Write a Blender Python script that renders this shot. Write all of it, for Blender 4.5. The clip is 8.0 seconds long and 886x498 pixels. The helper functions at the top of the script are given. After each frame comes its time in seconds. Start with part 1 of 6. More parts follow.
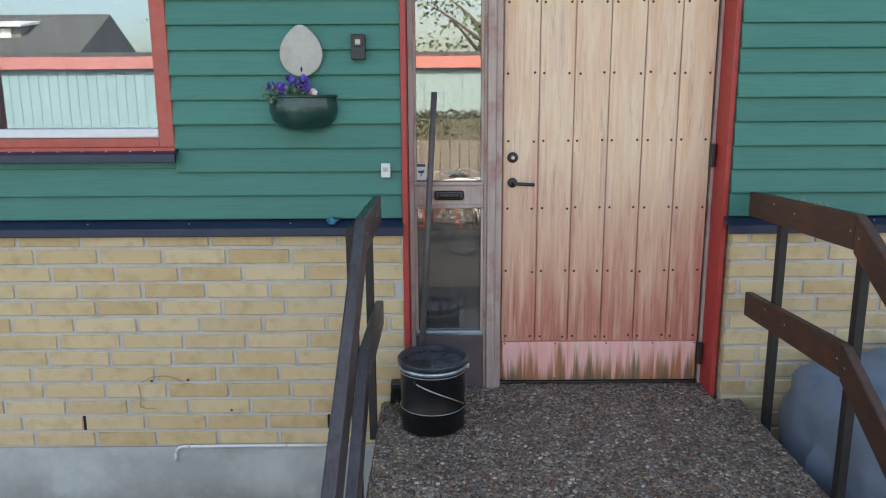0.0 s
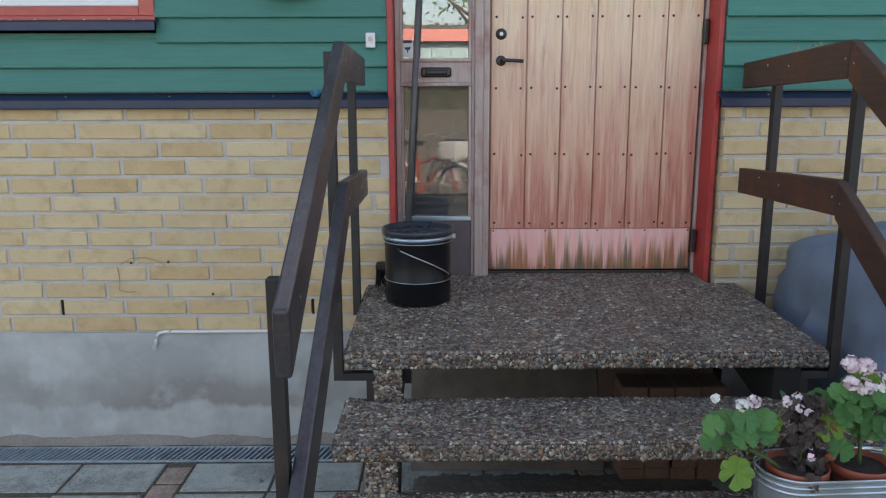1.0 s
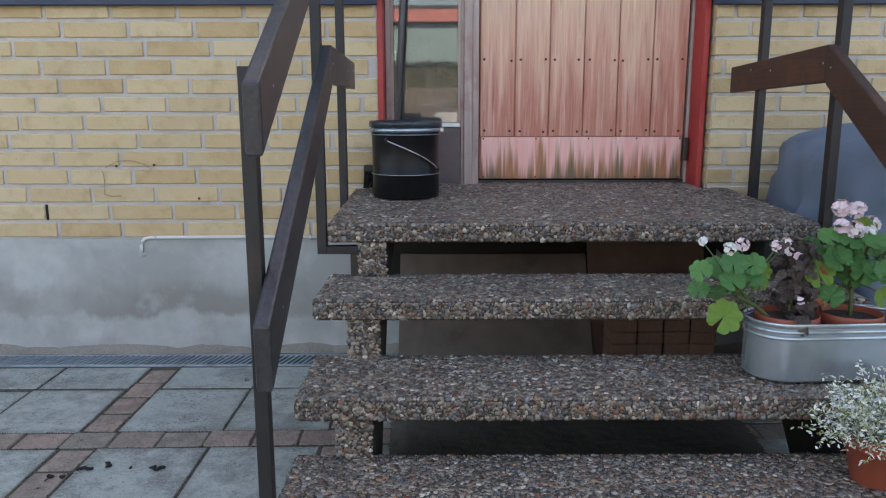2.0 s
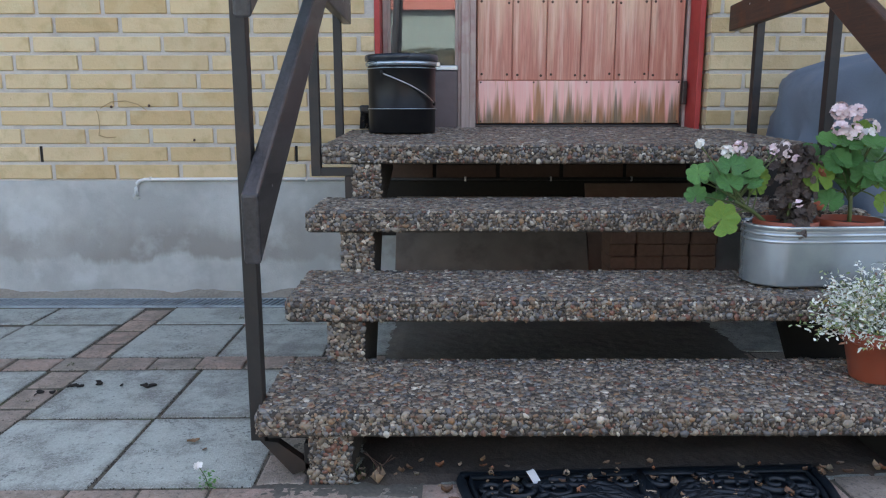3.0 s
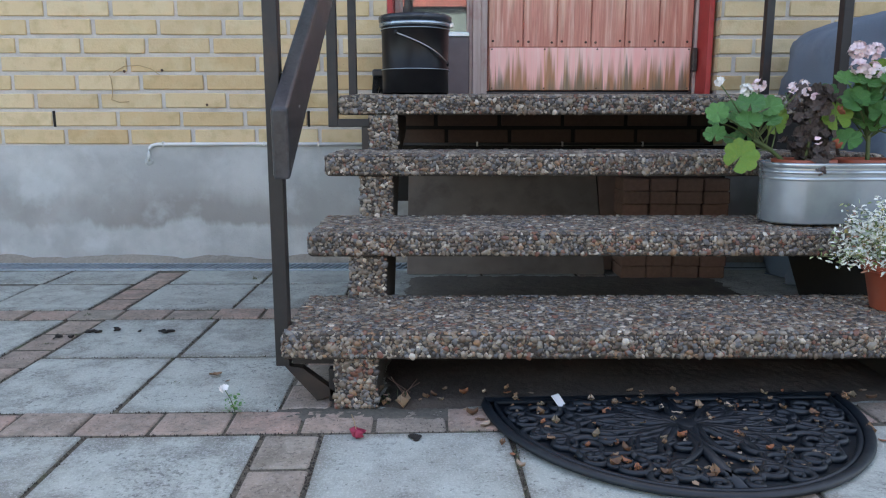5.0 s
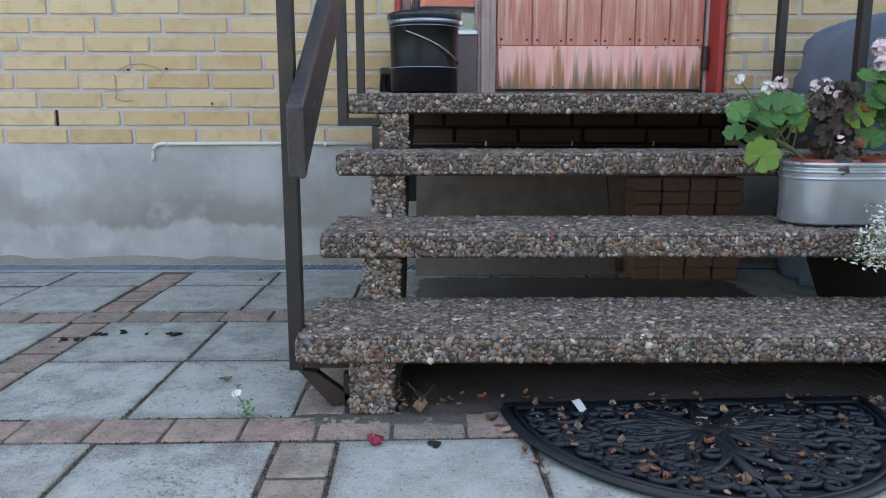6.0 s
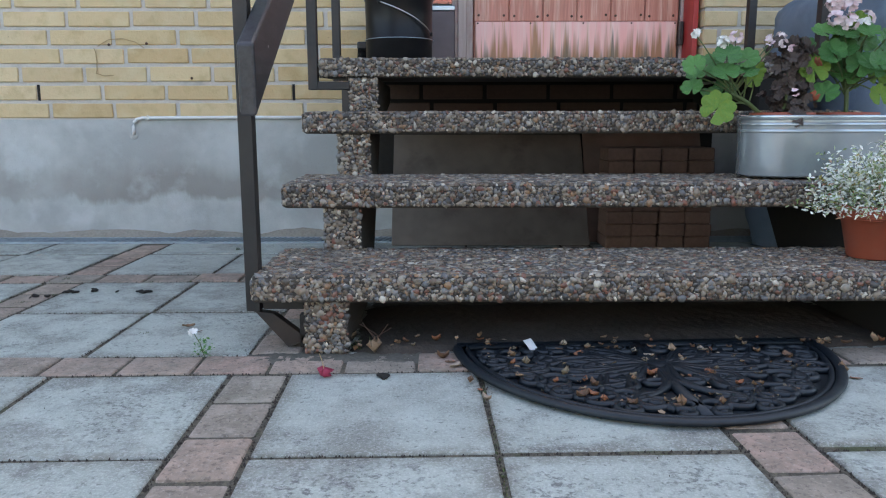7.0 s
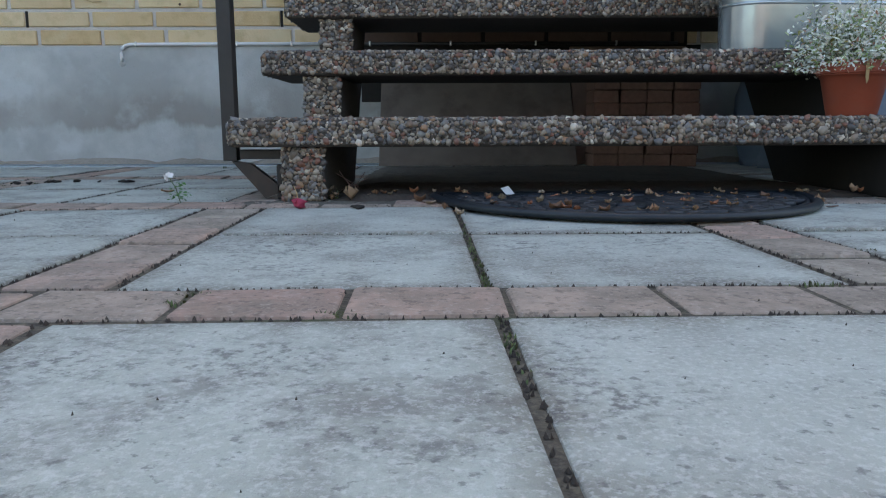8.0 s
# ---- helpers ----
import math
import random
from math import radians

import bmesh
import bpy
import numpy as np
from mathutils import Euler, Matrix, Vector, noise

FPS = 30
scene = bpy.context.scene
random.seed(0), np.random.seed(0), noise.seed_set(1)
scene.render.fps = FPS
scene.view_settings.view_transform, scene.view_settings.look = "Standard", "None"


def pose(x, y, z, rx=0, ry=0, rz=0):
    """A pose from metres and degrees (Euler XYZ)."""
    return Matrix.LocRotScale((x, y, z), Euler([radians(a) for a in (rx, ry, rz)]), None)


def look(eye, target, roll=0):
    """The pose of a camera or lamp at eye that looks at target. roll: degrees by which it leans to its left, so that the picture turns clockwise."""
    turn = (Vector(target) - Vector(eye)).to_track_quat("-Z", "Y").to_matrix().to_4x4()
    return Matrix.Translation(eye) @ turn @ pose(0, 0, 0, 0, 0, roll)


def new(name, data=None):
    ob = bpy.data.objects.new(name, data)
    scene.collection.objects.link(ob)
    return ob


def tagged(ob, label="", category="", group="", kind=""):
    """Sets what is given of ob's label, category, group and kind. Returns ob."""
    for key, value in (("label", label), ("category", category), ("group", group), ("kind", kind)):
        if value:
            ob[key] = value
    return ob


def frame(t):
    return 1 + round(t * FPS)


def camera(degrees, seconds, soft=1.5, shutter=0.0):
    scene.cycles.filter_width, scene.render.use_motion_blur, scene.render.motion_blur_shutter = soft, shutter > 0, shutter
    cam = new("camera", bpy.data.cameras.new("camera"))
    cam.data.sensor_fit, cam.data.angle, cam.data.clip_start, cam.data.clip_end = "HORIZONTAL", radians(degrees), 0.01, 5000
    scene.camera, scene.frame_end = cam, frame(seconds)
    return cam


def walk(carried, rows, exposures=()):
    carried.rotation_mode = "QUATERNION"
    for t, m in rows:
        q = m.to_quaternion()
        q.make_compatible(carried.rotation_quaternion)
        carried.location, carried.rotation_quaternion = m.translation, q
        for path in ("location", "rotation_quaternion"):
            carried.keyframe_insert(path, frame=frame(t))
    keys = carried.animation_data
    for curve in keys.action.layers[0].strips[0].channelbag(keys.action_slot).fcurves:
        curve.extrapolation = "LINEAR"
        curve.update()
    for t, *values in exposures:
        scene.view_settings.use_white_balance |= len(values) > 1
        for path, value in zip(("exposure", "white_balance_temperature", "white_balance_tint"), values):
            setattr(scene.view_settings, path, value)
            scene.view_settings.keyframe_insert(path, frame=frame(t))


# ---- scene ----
cam = camera(61.4, 8.0, soft=1.15)
EXPOSURES = [(0.0, 2.3, 7800, 12), (0.5, 2.13, 7720, 13), (1.0, 2.2, 7650, 14), (2.0, 2.37, 7540, 15), (3.5, 2.53, 7380, 15), (4.5, 2.6, 7400, 15), (6.5, 2.55, 7400, 14), (7.0, 2.55, 7300, 12), (7.5, 2.47, 7180, 11), (8.0, 2.13, 7000, 10)]
PATH = [
    (0, (0.179, -1.345, 2.012), (0.188, 0.613, 1.606), -0.3),
    (0.5, (0.202, -1.355, 1.744), (0.206, 0.604, 1.343), -0.3),
    (1, (0.236, -1.377, 1.472), (0.243, 0.584, 1.081), -0.2),
    (1.5, (0.272, -1.402, 1.236), (0.28, 0.561, 0.853), -0.1),
    (2, (0.281, -1.421, 1.047), (0.288, 0.543, 0.67), -0.1),
    (2.2, (0.268, -1.432, 0.989), (0.27, 0.533, 0.616), -0.3),
    (3.3, (0.315, -1.449, 0.739), (0.318, 0.517, 0.374), -0.0),
    (3.5, (0.319, -1.453, 0.713), (0.324, 0.515, 0.354), -0.1),
    (4, (0.298, -1.459, 0.672), (0.305, 0.509, 0.316), -0.1),
    (4.5, (0.289, -1.49, 0.645), (0.297, 0.479, 0.292), -0.1),
    (4.7, (0.272, -1.493, 0.633), (0.28, 0.476, 0.28), -0.0),
    (5.8, (0.199, -1.44, 0.612), (0.207, 0.53, 0.263), -0.0),
    (6, (0.202, -1.443, 0.615), (0.214, 0.526, 0.264), 0.0),
    (6.5, (0.267, -1.468, 0.615), (0.276, 0.501, 0.262), 0.0),
    (7, (0.305, -1.496, 0.491), (0.312, 0.475, 0.15), -0.1),
    (7.5, (0.348, -1.534, 0.299), (0.348, 0.437, -0.037), -0.3),
    (8, (0.352, -1.548, 0.156), (0.36, 0.425, -0.168), -0.2),
]
walk(cam, [(t, look(eye, target, roll)) for t, eye, target, roll in PATH], EXPOSURES)

# ---- world and sun ----
world = bpy.data.worlds.new("world")
scene.world = world
world.use_nodes = True
SUN_EL, SUN_AZ = 40.0, 12.0
wn = world.node_tree.nodes
sky = wn.new("ShaderNodeTexSky")
sky.sky_type = "NISHITA"
sky.sun_disc = False
sky.sun_elevation, sky.sun_rotation = radians(SUN_EL), radians(SUN_AZ)
sky.dust_density, sky.ozone_density = 3.0, 1.0
wn["Background"].inputs["Strength"].default_value = 0.12
world.node_tree.links.new(sky.outputs[0], wn["Background"].inputs["Color"])
sun_data = bpy.data.lights.new("sun", "SUN")
sun_data.energy, sun_data.angle, sun_data.color = 3.0, radians(0.6), (1.0, 0.93, 0.84)
sun = new("sun", sun_data)
el, az = radians(SUN_EL), radians(SUN_AZ)
sun.matrix_world = look((40 * math.sin(az) * math.cos(el), 40 * math.cos(az) * math.cos(el), 40 * math.sin(el)), (0, 0, 0))

# ---- materials ----


class Mat:
    """A small builder for node materials."""

    def __init__(self, name, rough=0.7, metal=0.0, spec=0.5):
        self.m = bpy.data.materials.new(name)
        self.m.use_nodes = True
        self.t = self.m.node_tree
        self.b = self.t.nodes["Principled BSDF"]
        self.b.inputs["Roughness"].default_value = rough
        self.b.inputs["Metallic"].default_value = metal
        self.b.inputs["Specular IOR Level"].default_value = spec
        self.co = None

    def node(self, kind, **kw):
        n = self.t.nodes.new("ShaderNode" + kind)
        for k, v in kw.items():
            n.inputs[k].default_value = v
        return n

    def link(self, a, b):
        self.t.links.new(a, b)

    def coords(self, scale=(1, 1, 1), shift=True):
        """Object coordinates, moved by a random step for each object."""
        tc = self.node("TexCoord")
        mp = self.node("Mapping")
        mp.inputs["Scale"].default_value = scale
        self.link(tc.outputs["Object"], mp.inputs["Vector"])
        if shift:
            oi = self.node("ObjectInfo")
            mu = self.node("Math")
            mu.operation = "MULTIPLY"
            mu.inputs[1].default_value = 37.0
            self.link(oi.outputs["Random"], mu.inputs[0])
            cb = self.node("CombineXYZ")
            for i in range(3):
                self.link(mu.outputs[0], cb.inputs[i])
            self.link(cb.outputs[0], mp.inputs["Location"])
        return mp.outputs[0]

    def noise(self, co, scale, detail=4.0, rough=0.55, distortion=0.0):
        n = self.node("TexNoise", Scale=scale, Detail=detail, Roughness=rough, Distortion=distortion)
        self.link(co, n.inputs["Vector"])
        return n.outputs["Fac"]

    def ramp(self, fac, stops, mode="LINEAR"):
        r = self.node("ValToRGB")
        r.color_ramp.interpolation = mode
        e = r.color_ramp.elements
        while len(e) < len(stops):
            e.new(0.5)
        for k, (p, c) in enumerate(stops):
            e[k].position = p
            e[k].color = (*c, 1) if len(c) == 3 else c
        self.link(fac, r.inputs[0])
        return r.outputs[0]

    def mask(self, fac, lo, hi):
        return self.ramp(fac, [(lo, (0, 0, 0)), (hi, (1, 1, 1))])

    def mix(self, a, b, fac, mode="MIX"):
        n = self.t.nodes.new("ShaderNodeMix")
        n.data_type, n.blend_type = "RGBA", mode
        for sock, v in ((n.inputs[0], fac), (n.inputs[6], a), (n.inputs[7], b)):
            if isinstance(v, (int, float)):
                sock.default_value = v
            elif isinstance(v, tuple):
                sock.default_value = (*v, 1)
            else:
                self.link(v, sock)
        return n.outputs[2]

    def mul(self, a, b):
        n = self.node("Math")
        n.operation = "MULTIPLY"
        for sock, v in zip(n.inputs, (a, b)):
            if isinstance(v, (int, float)):
                sock.default_value = v
            else:
                self.link(v, sock)
        return n.outputs[0]

    def color(self, v):
        if isinstance(v, tuple):
            self.b.inputs["Base Color"].default_value = (*v, 1)
        else:
            self.link(v, self.b.inputs["Base Color"])
        return self

    def rough(self, fac, lo, hi):
        m = self.node("MapRange")
        m.inputs["To Min"].default_value, m.inputs["To Max"].default_value = lo, hi
        self.link(fac, m.inputs["Value"])
        self.link(m.outputs[0], self.b.inputs["Roughness"])

    def bump(self, fac, dist, strength=1.0):
        n = self.node("Bump")
        n.inputs["Distance"].default_value, n.inputs["Strength"].default_value = dist, strength
        self.link(fac, n.inputs["Height"])
        self.link(n.outputs[0], self.b.inputs["Normal"])

    def random(self):
        return self.node("ObjectInfo").outputs["Random"]

    def island(self):
        return self.t.nodes.new("ShaderNodeNewGeometry").outputs["Random Per Island"]


def speckled(name, c1, c2, scale=30.0, rough=0.7, bump=0.001, metal=0.0, big=4.0, dirt=None, amount=0.5, spec=0.5):
    """Two tones in fine and coarse noise, with optional dirt patches."""
    m = Mat(name, rough, metal, spec)
    co = m.coords()
    fine, coarse = m.noise(co, scale), m.noise(co, big, 3)
    c = m.mix(m.mix(c1, c2, m.mask(fine, 0.35, 0.65)), m.mix(c1, c2, m.mask(coarse, 0.35, 0.65)), 0.5)
    if dirt:
        c = m.mix(c, dirt, m.mul(m.mask(m.noise(co, big * 1.7, 6, 0.65), 0.52, 0.68), amount))
    m.color(c)
    m.rough(coarse, max(rough - 0.12, 0.03), min(rough + 0.12, 1))
    if bump:
        m.bump(fine, bump)
    return m.m


def make_brick_mat():
    m = Mat("yellow_brick", 0.85)
    co = m.coords()
    base = m.ramp(m.random(), [(0.0, (0.56, 0.385, 0.195)), (0.35, (0.62, 0.455, 0.25)), (0.7, (0.68, 0.52, 0.31)), (1.0, (0.58, 0.425, 0.24))])
    fine = m.noise(co, 90, 5, 0.65)
    c = m.mix(base, (0.36, 0.25, 0.10), m.mul(m.mask(m.noise(co, 14, 5), 0.5, 0.75), 0.5))
    c = m.mix(c, (0.66, 0.57, 0.36), m.mul(m.mask(m.noise(co, 9, 4), 0.52, 0.75), 0.45))
    c = m.mix(c, (0.22, 0.15, 0.08), m.mul(m.mask(fine, 0.66, 0.74), 0.6))
    m.color(c)
    m.bump(fine, 0.0025)
    return m.m


def make_slab_mat():
    m = Mat("paving_slab_concrete", 0.60, 0.0, 0.6)
    co = m.coords()
    tone = m.ramp(m.random(), [(0.0, (0.40, 0.43, 0.38)), (0.5, (0.445, 0.48, 0.42)), (1.0, (0.365, 0.395, 0.345))])
    fine, mid = m.noise(co, 240, 4, 0.7), m.noise(co, 40, 6, 0.75)
    c = m.mix(tone, (0.55, 0.59, 0.53), m.mul(m.mask(m.noise(co, 14, 6, 0.65), 0.48, 0.70), 0.5))
    c = m.mix(c, (0.20, 0.195, 0.165), m.mul(m.mask(m.noise(co, 4.5, 6, 0.65), 0.47, 0.66), 0.7))
    # some slabs are grimier than others
    grime = m.mask(m.noise(co, 9, 8, 0.78), 0.46, 0.60)
    c = m.mix(c, (0.165, 0.16, 0.145), m.mul(m.mul(grime, m.ramp(m.random(), [(0.0, (0.1, 0.1, 0.1)), (1.0, (1, 1, 1))])), 0.75))
    # soil and moss creep in from the joints
    tc = m.node("TexCoord")
    sep = m.node("SeparateXYZ")
    m.link(tc.outputs["Object"], sep.inputs[0])
    far = m.node("Math")
    far.operation = "MAXIMUM"
    for k, axis in enumerate("XY"):
        ab = m.node("Math")
        ab.operation = "ABSOLUTE"
        m.link(sep.outputs[axis], ab.inputs[0])
        m.link(ab.outputs[0], far.inputs[k])
    creep = m.node("Math")
    creep.operation = "MULTIPLY_ADD"
    m.link(m.noise(co, 16, 5, 0.65), creep.inputs[0])
    creep.inputs[1].default_value = 0.09
    m.link(far.outputs[0], creep.inputs[2])
    c = m.mix(c, (0.15, 0.135, 0.10), m.mul(m.ramp(creep.outputs[0], [(0.195, (0, 0, 0)), (0.235, (1, 1, 1))]), 0.75))
    cluster = m.mask(m.noise(co, 6.5, 4, 0.6), 0.48, 0.64)
    pits = m.mask(m.noise(co, 88, 5, 0.65), 0.50, 0.62)
    c = m.mix(c, (0.10, 0.10, 0.095), m.mul(m.mul(pits, cluster), 0.85))
    c = m.mix(c, (0.15, 0.145, 0.13), m.mul(m.mul(m.mask(mid, 0.56, 0.68), cluster), 0.55))
    c = m.mix(c, (0.20, 0.20, 0.19), m.mul(m.mask(fine, 0.56, 0.66), 0.30))
    c = m.mix(c, (0.68, 0.69, 0.66), m.mul(m.mask(m.noise(co, 210, 4, 0.7), 0.50, 0.62), 0.38))
    c = m.mix(c, (0.085, 0.085, 0.08), m.mul(m.mask(m.noise(co, 90, 4, 0.6), 0.61, 0.67), 0.60))
    m.color(c)
    m.bump(m.mix(fine, m.noise(co, 110, 4, 0.6), 0.5), 0.004)
    return m.m


def make_paver_mat():
    m = Mat("paver_clay", 0.78)
    co = m.coords()
    tone = m.ramp(m.random(), [(0.0, (0.43, 0.275, 0.215)), (0.2, (0.48, 0.34, 0.26)), (0.4, (0.33, 0.29, 0.235)), (0.6, (0.47, 0.31, 0.24)), (0.8, (0.36, 0.315, 0.25)), (1.0, (0.42, 0.27, 0.21))])
    fine = m.noise(co, 120, 5, 0.7)
    c = m.mix(tone, (0.17, 0.15, 0.11), m.mul(m.mask(m.noise(co, 12, 6), 0.48, 0.7), 0.6))
    c = m.mix(c, (0.50, 0.42, 0.36), m.mul(m.mask(m.noise(co, 30, 4), 0.55, 0.75), 0.4))
    c = m.mix(c, (0.20, 0.17, 0.135), m.mul(m.mask(m.noise(co, 17, 7, 0.7), 0.42, 0.60), 0.6))
    c = m.mix(c, (0.11, 0.09, 0.07), m.mul(m.mask(m.noise(co, 100, 4, 0.65), 0.54, 0.64), 0.6))
    c = m.mix(c, (0.56, 0.47, 0.40), m.mul(m.mask(m.noise(co, 160, 4, 0.65), 0.56, 0.66), 0.4))
    m.color(c)
    m.bump(fine, 0.004)
    return m.m


def make_joint_mat():
    m = Mat("joint_soil", 0.95)
    co = m.coords(shift=False)
    fine = m.noise(co, 130, 6, 0.7)
    c = m.mix((0.07, 0.06, 0.045), (0.20, 0.17, 0.12), m.mask(fine, 0.4, 0.7))
    c = m.mix(c, (0.06, 0.085, 0.025), m.mul(m.mask(m.noise(co, 9, 5), 0.56, 0.68), 0.7))
    m.color(c)
    m.bump(fine, 0.006)
    return m.m


def make_pebble_mat():
    m = Mat("pebbles", 0.42)
    co = m.coords(shift=False)
    r = m.island()
    c = m.ramp(r, [(0.0, (0.085, 0.070, 0.058)), (0.12, (0.18, 0.150, 0.122)), (0.24, (0.058, 0.055, 0.056)), (0.33, (0.25, 0.205, 0.160)),
                   (0.43, (0.29, 0.262, 0.225)), (0.52, (0.125, 0.128, 0.138)), (0.61, (0.27, 0.170, 0.105)), (0.65, (0.19, 0.090, 0.066)),
                   (0.70, (0.40, 0.365, 0.32)), (0.74, (0.145, 0.108, 0.083)), (0.83, (0.20, 0.20, 0.205)), (0.91, (0.33, 0.295, 0.255)), (0.972, (0.55, 0.52, 0.47))], "CONSTANT")
    c = m.mix(c, (1.08, 1.01, 0.91), 1.0, "MULTIPLY")
    c = m.mix(c, (0.07, 0.060, 0.050), m.mul(m.mask(m.noise(co, 9, 5), 0.45, 0.68), 0.32))
    c = m.mix(c, (0.32, 0.29, 0.26), m.mul(m.mask(m.noise(co, 150, 3), 0.6, 0.75), 0.2))
    m.color(c)
    return m.m


def make_door_mat():
    m = Mat("weathered_door_wood", 0.42)
    tc = m.node("TexCoord")
    co = m.coords((1, 1, 1))
    grain_co = m.coords((26, 26, 1.1))
    grain = m.noise(grain_co, 4.0, 6, 0.65, 0.6)
    streak = m.noise(m.coords((9, 9, 0.7)), 2.2, 4, 0.6)
    pale = m.mix((0.78, 0.545, 0.375), (0.66, 0.415, 0.265), m.mask(grain, 0.34, 0.70))
    pale = m.mix(pale, (0.80, 0.67, 0.50), m.mul(m.mask(streak, 0.44, 0.62), 0.65))
    red = m.mix((0.62, 0.255, 0.185), (0.48, 0.17, 0.115), m.mask(grain, 0.36, 0.62))
    # the old red stain has lasted low down, where rain has not bleached it
    sep = m.node("SeparateXYZ")
    m.link(tc.outputs["Object"], sep.inputs[0])
    add = m.node("Math")
    add.operation = "MULTIPLY_ADD"
    m.link(streak, add.inputs[0])
    add.inputs[1].default_value = -1.6
    m.link(sep.outputs["Z"], add.inputs[2])
    low = m.node("MapRange")
    low.inputs["From Min"].default_value, low.inputs["From Max"].default_value = 0.93, 0.25
    m.link(add.outputs[0], low.inputs["Value"])
    pale = m.mix(pale, (0.64, 0.36, 0.265), m.mul(m.mul(m.random(), m.mask(streak, 0.58, 0.36)), 0.8))
    # pale streaks where the stain has worn through along the grain
    red = m.mix(red, (0.76, 0.51, 0.39), m.mul(m.mask(m.noise(m.coords((17, 17, 0.8)), 2.4, 5, 0.65), 0.50, 0.66), 0.65))
    c = m.mix(pale, red, low.outputs[0])
    c = m.mix(c, (1.08, 1.08, 1.08), 1.0, "MULTIPLY")
    c = m.mix(c, (0.24, 0.085, 0.055), m.mul(m.mask(m.noise(m.coords((14, 14, 0.9)), 3.0, 6, 0.7, 0.5), 0.55, 0.68), 0.35))
    c = m.mix(c, (0.16, 0.07, 0.045), m.mul(m.mask(m.noise(m.coords((95, 95, 1.6)), 3.0, 5, 0.7), 0.60, 0.72), 0.4))
    m.color(c)
    m.bump(grain, 0.0016)
    return m.m


def make_kick_mat():
    m = Mat("kick_plate_paint", 0.28)
    tc = m.node("TexCoord")
    sep = m.node("SeparateXYZ")
    m.link(tc.outputs["Object"], sep.inputs[0])
    drip = m.noise(m.coords((19, 19, 0.4)), 1.3, 5, 0.6, 0.5)
    drip2 = m.noise(m.coords((21, 21, 0.6)), 1.2, 6, 0.65, 0.7)

    def reach(src, gain, base):
        """How far a drip has run: more at the foot than at the top of the plate."""
        n = m.node("Math")
        n.operation = "MULTIPLY_ADD"
        m.link(sep.outputs["Z"], n.inputs[0])
        n.inputs[1].default_value, n.inputs[2].default_value = -gain, base
        k = m.node("Math")
        k.operation = "ADD"
        m.link(src, k.inputs[0])
        m.link(n.outputs[0], k.inputs[1])
        return k.outputs[0]
    c = m.mix((0.93, 0.45, 0.40), (0.94, 0.60, 0.53), m.mask(drip2, 0.4, 0.65))
    c = m.mix(c, (0.40, 0.165, 0.06), m.mul(m.mask(reach(drip, 1.2, 1.0), 0.48, 0.60), 0.9))
    c = m.mix(c, (0.15, 0.115, 0.07), m.mul(m.mask(reach(drip2, 1.4, 1.08), 0.50, 0.62), 0.85))
    c = m.mix(c, (0.62, 0.28, 0.09), m.mul(m.mask(m.noise(m.coords((34, 34, 0.9)), 1.7, 4), 0.58, 0.66), 0.6))
    c = m.mix(c, (0.55, 0.36, 0.18), m.mul(m.mask(m.noise(m.coords((16, 16, 0.7)), 2.1, 4), 0.57, 0.66), 0.35))
    m.color(c)
    m.bump(drip2, 0.0008)
    return m.m


def make_grained(name, c1, c2, worn, scale=(2, 30, 30), rough=0.5, wear=0.3):
    m = Mat(name, rough)
    g = m.noise(m.coords(scale), 3.0, 6, 0.65, 0.4)
    w = m.noise(m.coords(), 6, 5, 0.6)
    c = m.mix(c1, c2, m.mask(g, 0.38, 0.64))
    c = m.mix(c, worn, m.mul(m.mask(w, 0.5, 0.7), wear))
    m.color(c)
    m.rough(w, rough - 0.12, rough + 0.15)
    m.bump(g, 0.0012)
    return m.m


def make_glass(name, ior, tint=(0.9, 0.93, 0.92), ripple=0.0, dust_haze=0.0, coat=(1.0, 1.0, 1.0)):
    """Window glass: clear, with the mirror image of several faces."""
    m = Mat(name)
    m.t.nodes.remove(m.b)
    tr, gl, mx = m.node("BsdfTransparent"), m.node("BsdfGlossy"), m.node("MixShader")
    fr = m.node("Fresnel", IOR=ior)
    tr.inputs["Color"].default_value = (*tint, 1)
    gl.inputs["Roughness"].default_value = 0.0
    gl.inputs["Color"].default_value = (*coat, 1)
    m.link(fr.outputs[0], mx.inputs[0])
    m.link(tr.outputs[0], mx.inputs[1])
    m.link(gl.outputs[0], mx.inputs[2])
    last = mx.outputs[0]
    if dust_haze:
        # a streaked film of dust that also paints the pale haze over reflections
        film, over = m.node("BsdfDiffuse"), m.node("MixShader")
        film.inputs["Color"].default_value = (0.55, 0.53, 0.50, 1)
        m.link(m.mul(m.mask(m.noise(m.coords((150, 1, 5)), 1.0, 5, 0.7), 0.3, 0.8), dust_haze), over.inputs[0])
        m.link(last, over.inputs[1])
        m.link(film.outputs[0], over.inputs[2])
        last = over.outputs[0]
    m.link(last, m.t.nodes["Material Output"].inputs["Surface"])
    n = m.node("Bump")
    if ripple:
        h = m.noise(m.coords((110, 1, 6)), 1.0, 2)
        n.inputs["Distance"].default_value = ripple
    else:
        h = m.noise(m.coords(), 3.0, 1)
        n.inputs["Distance"].default_value = 0.00012
    m.link(h, n.inputs["Height"])
    m.link(n.outputs[0], gl.inputs["Normal"])
    return m.m


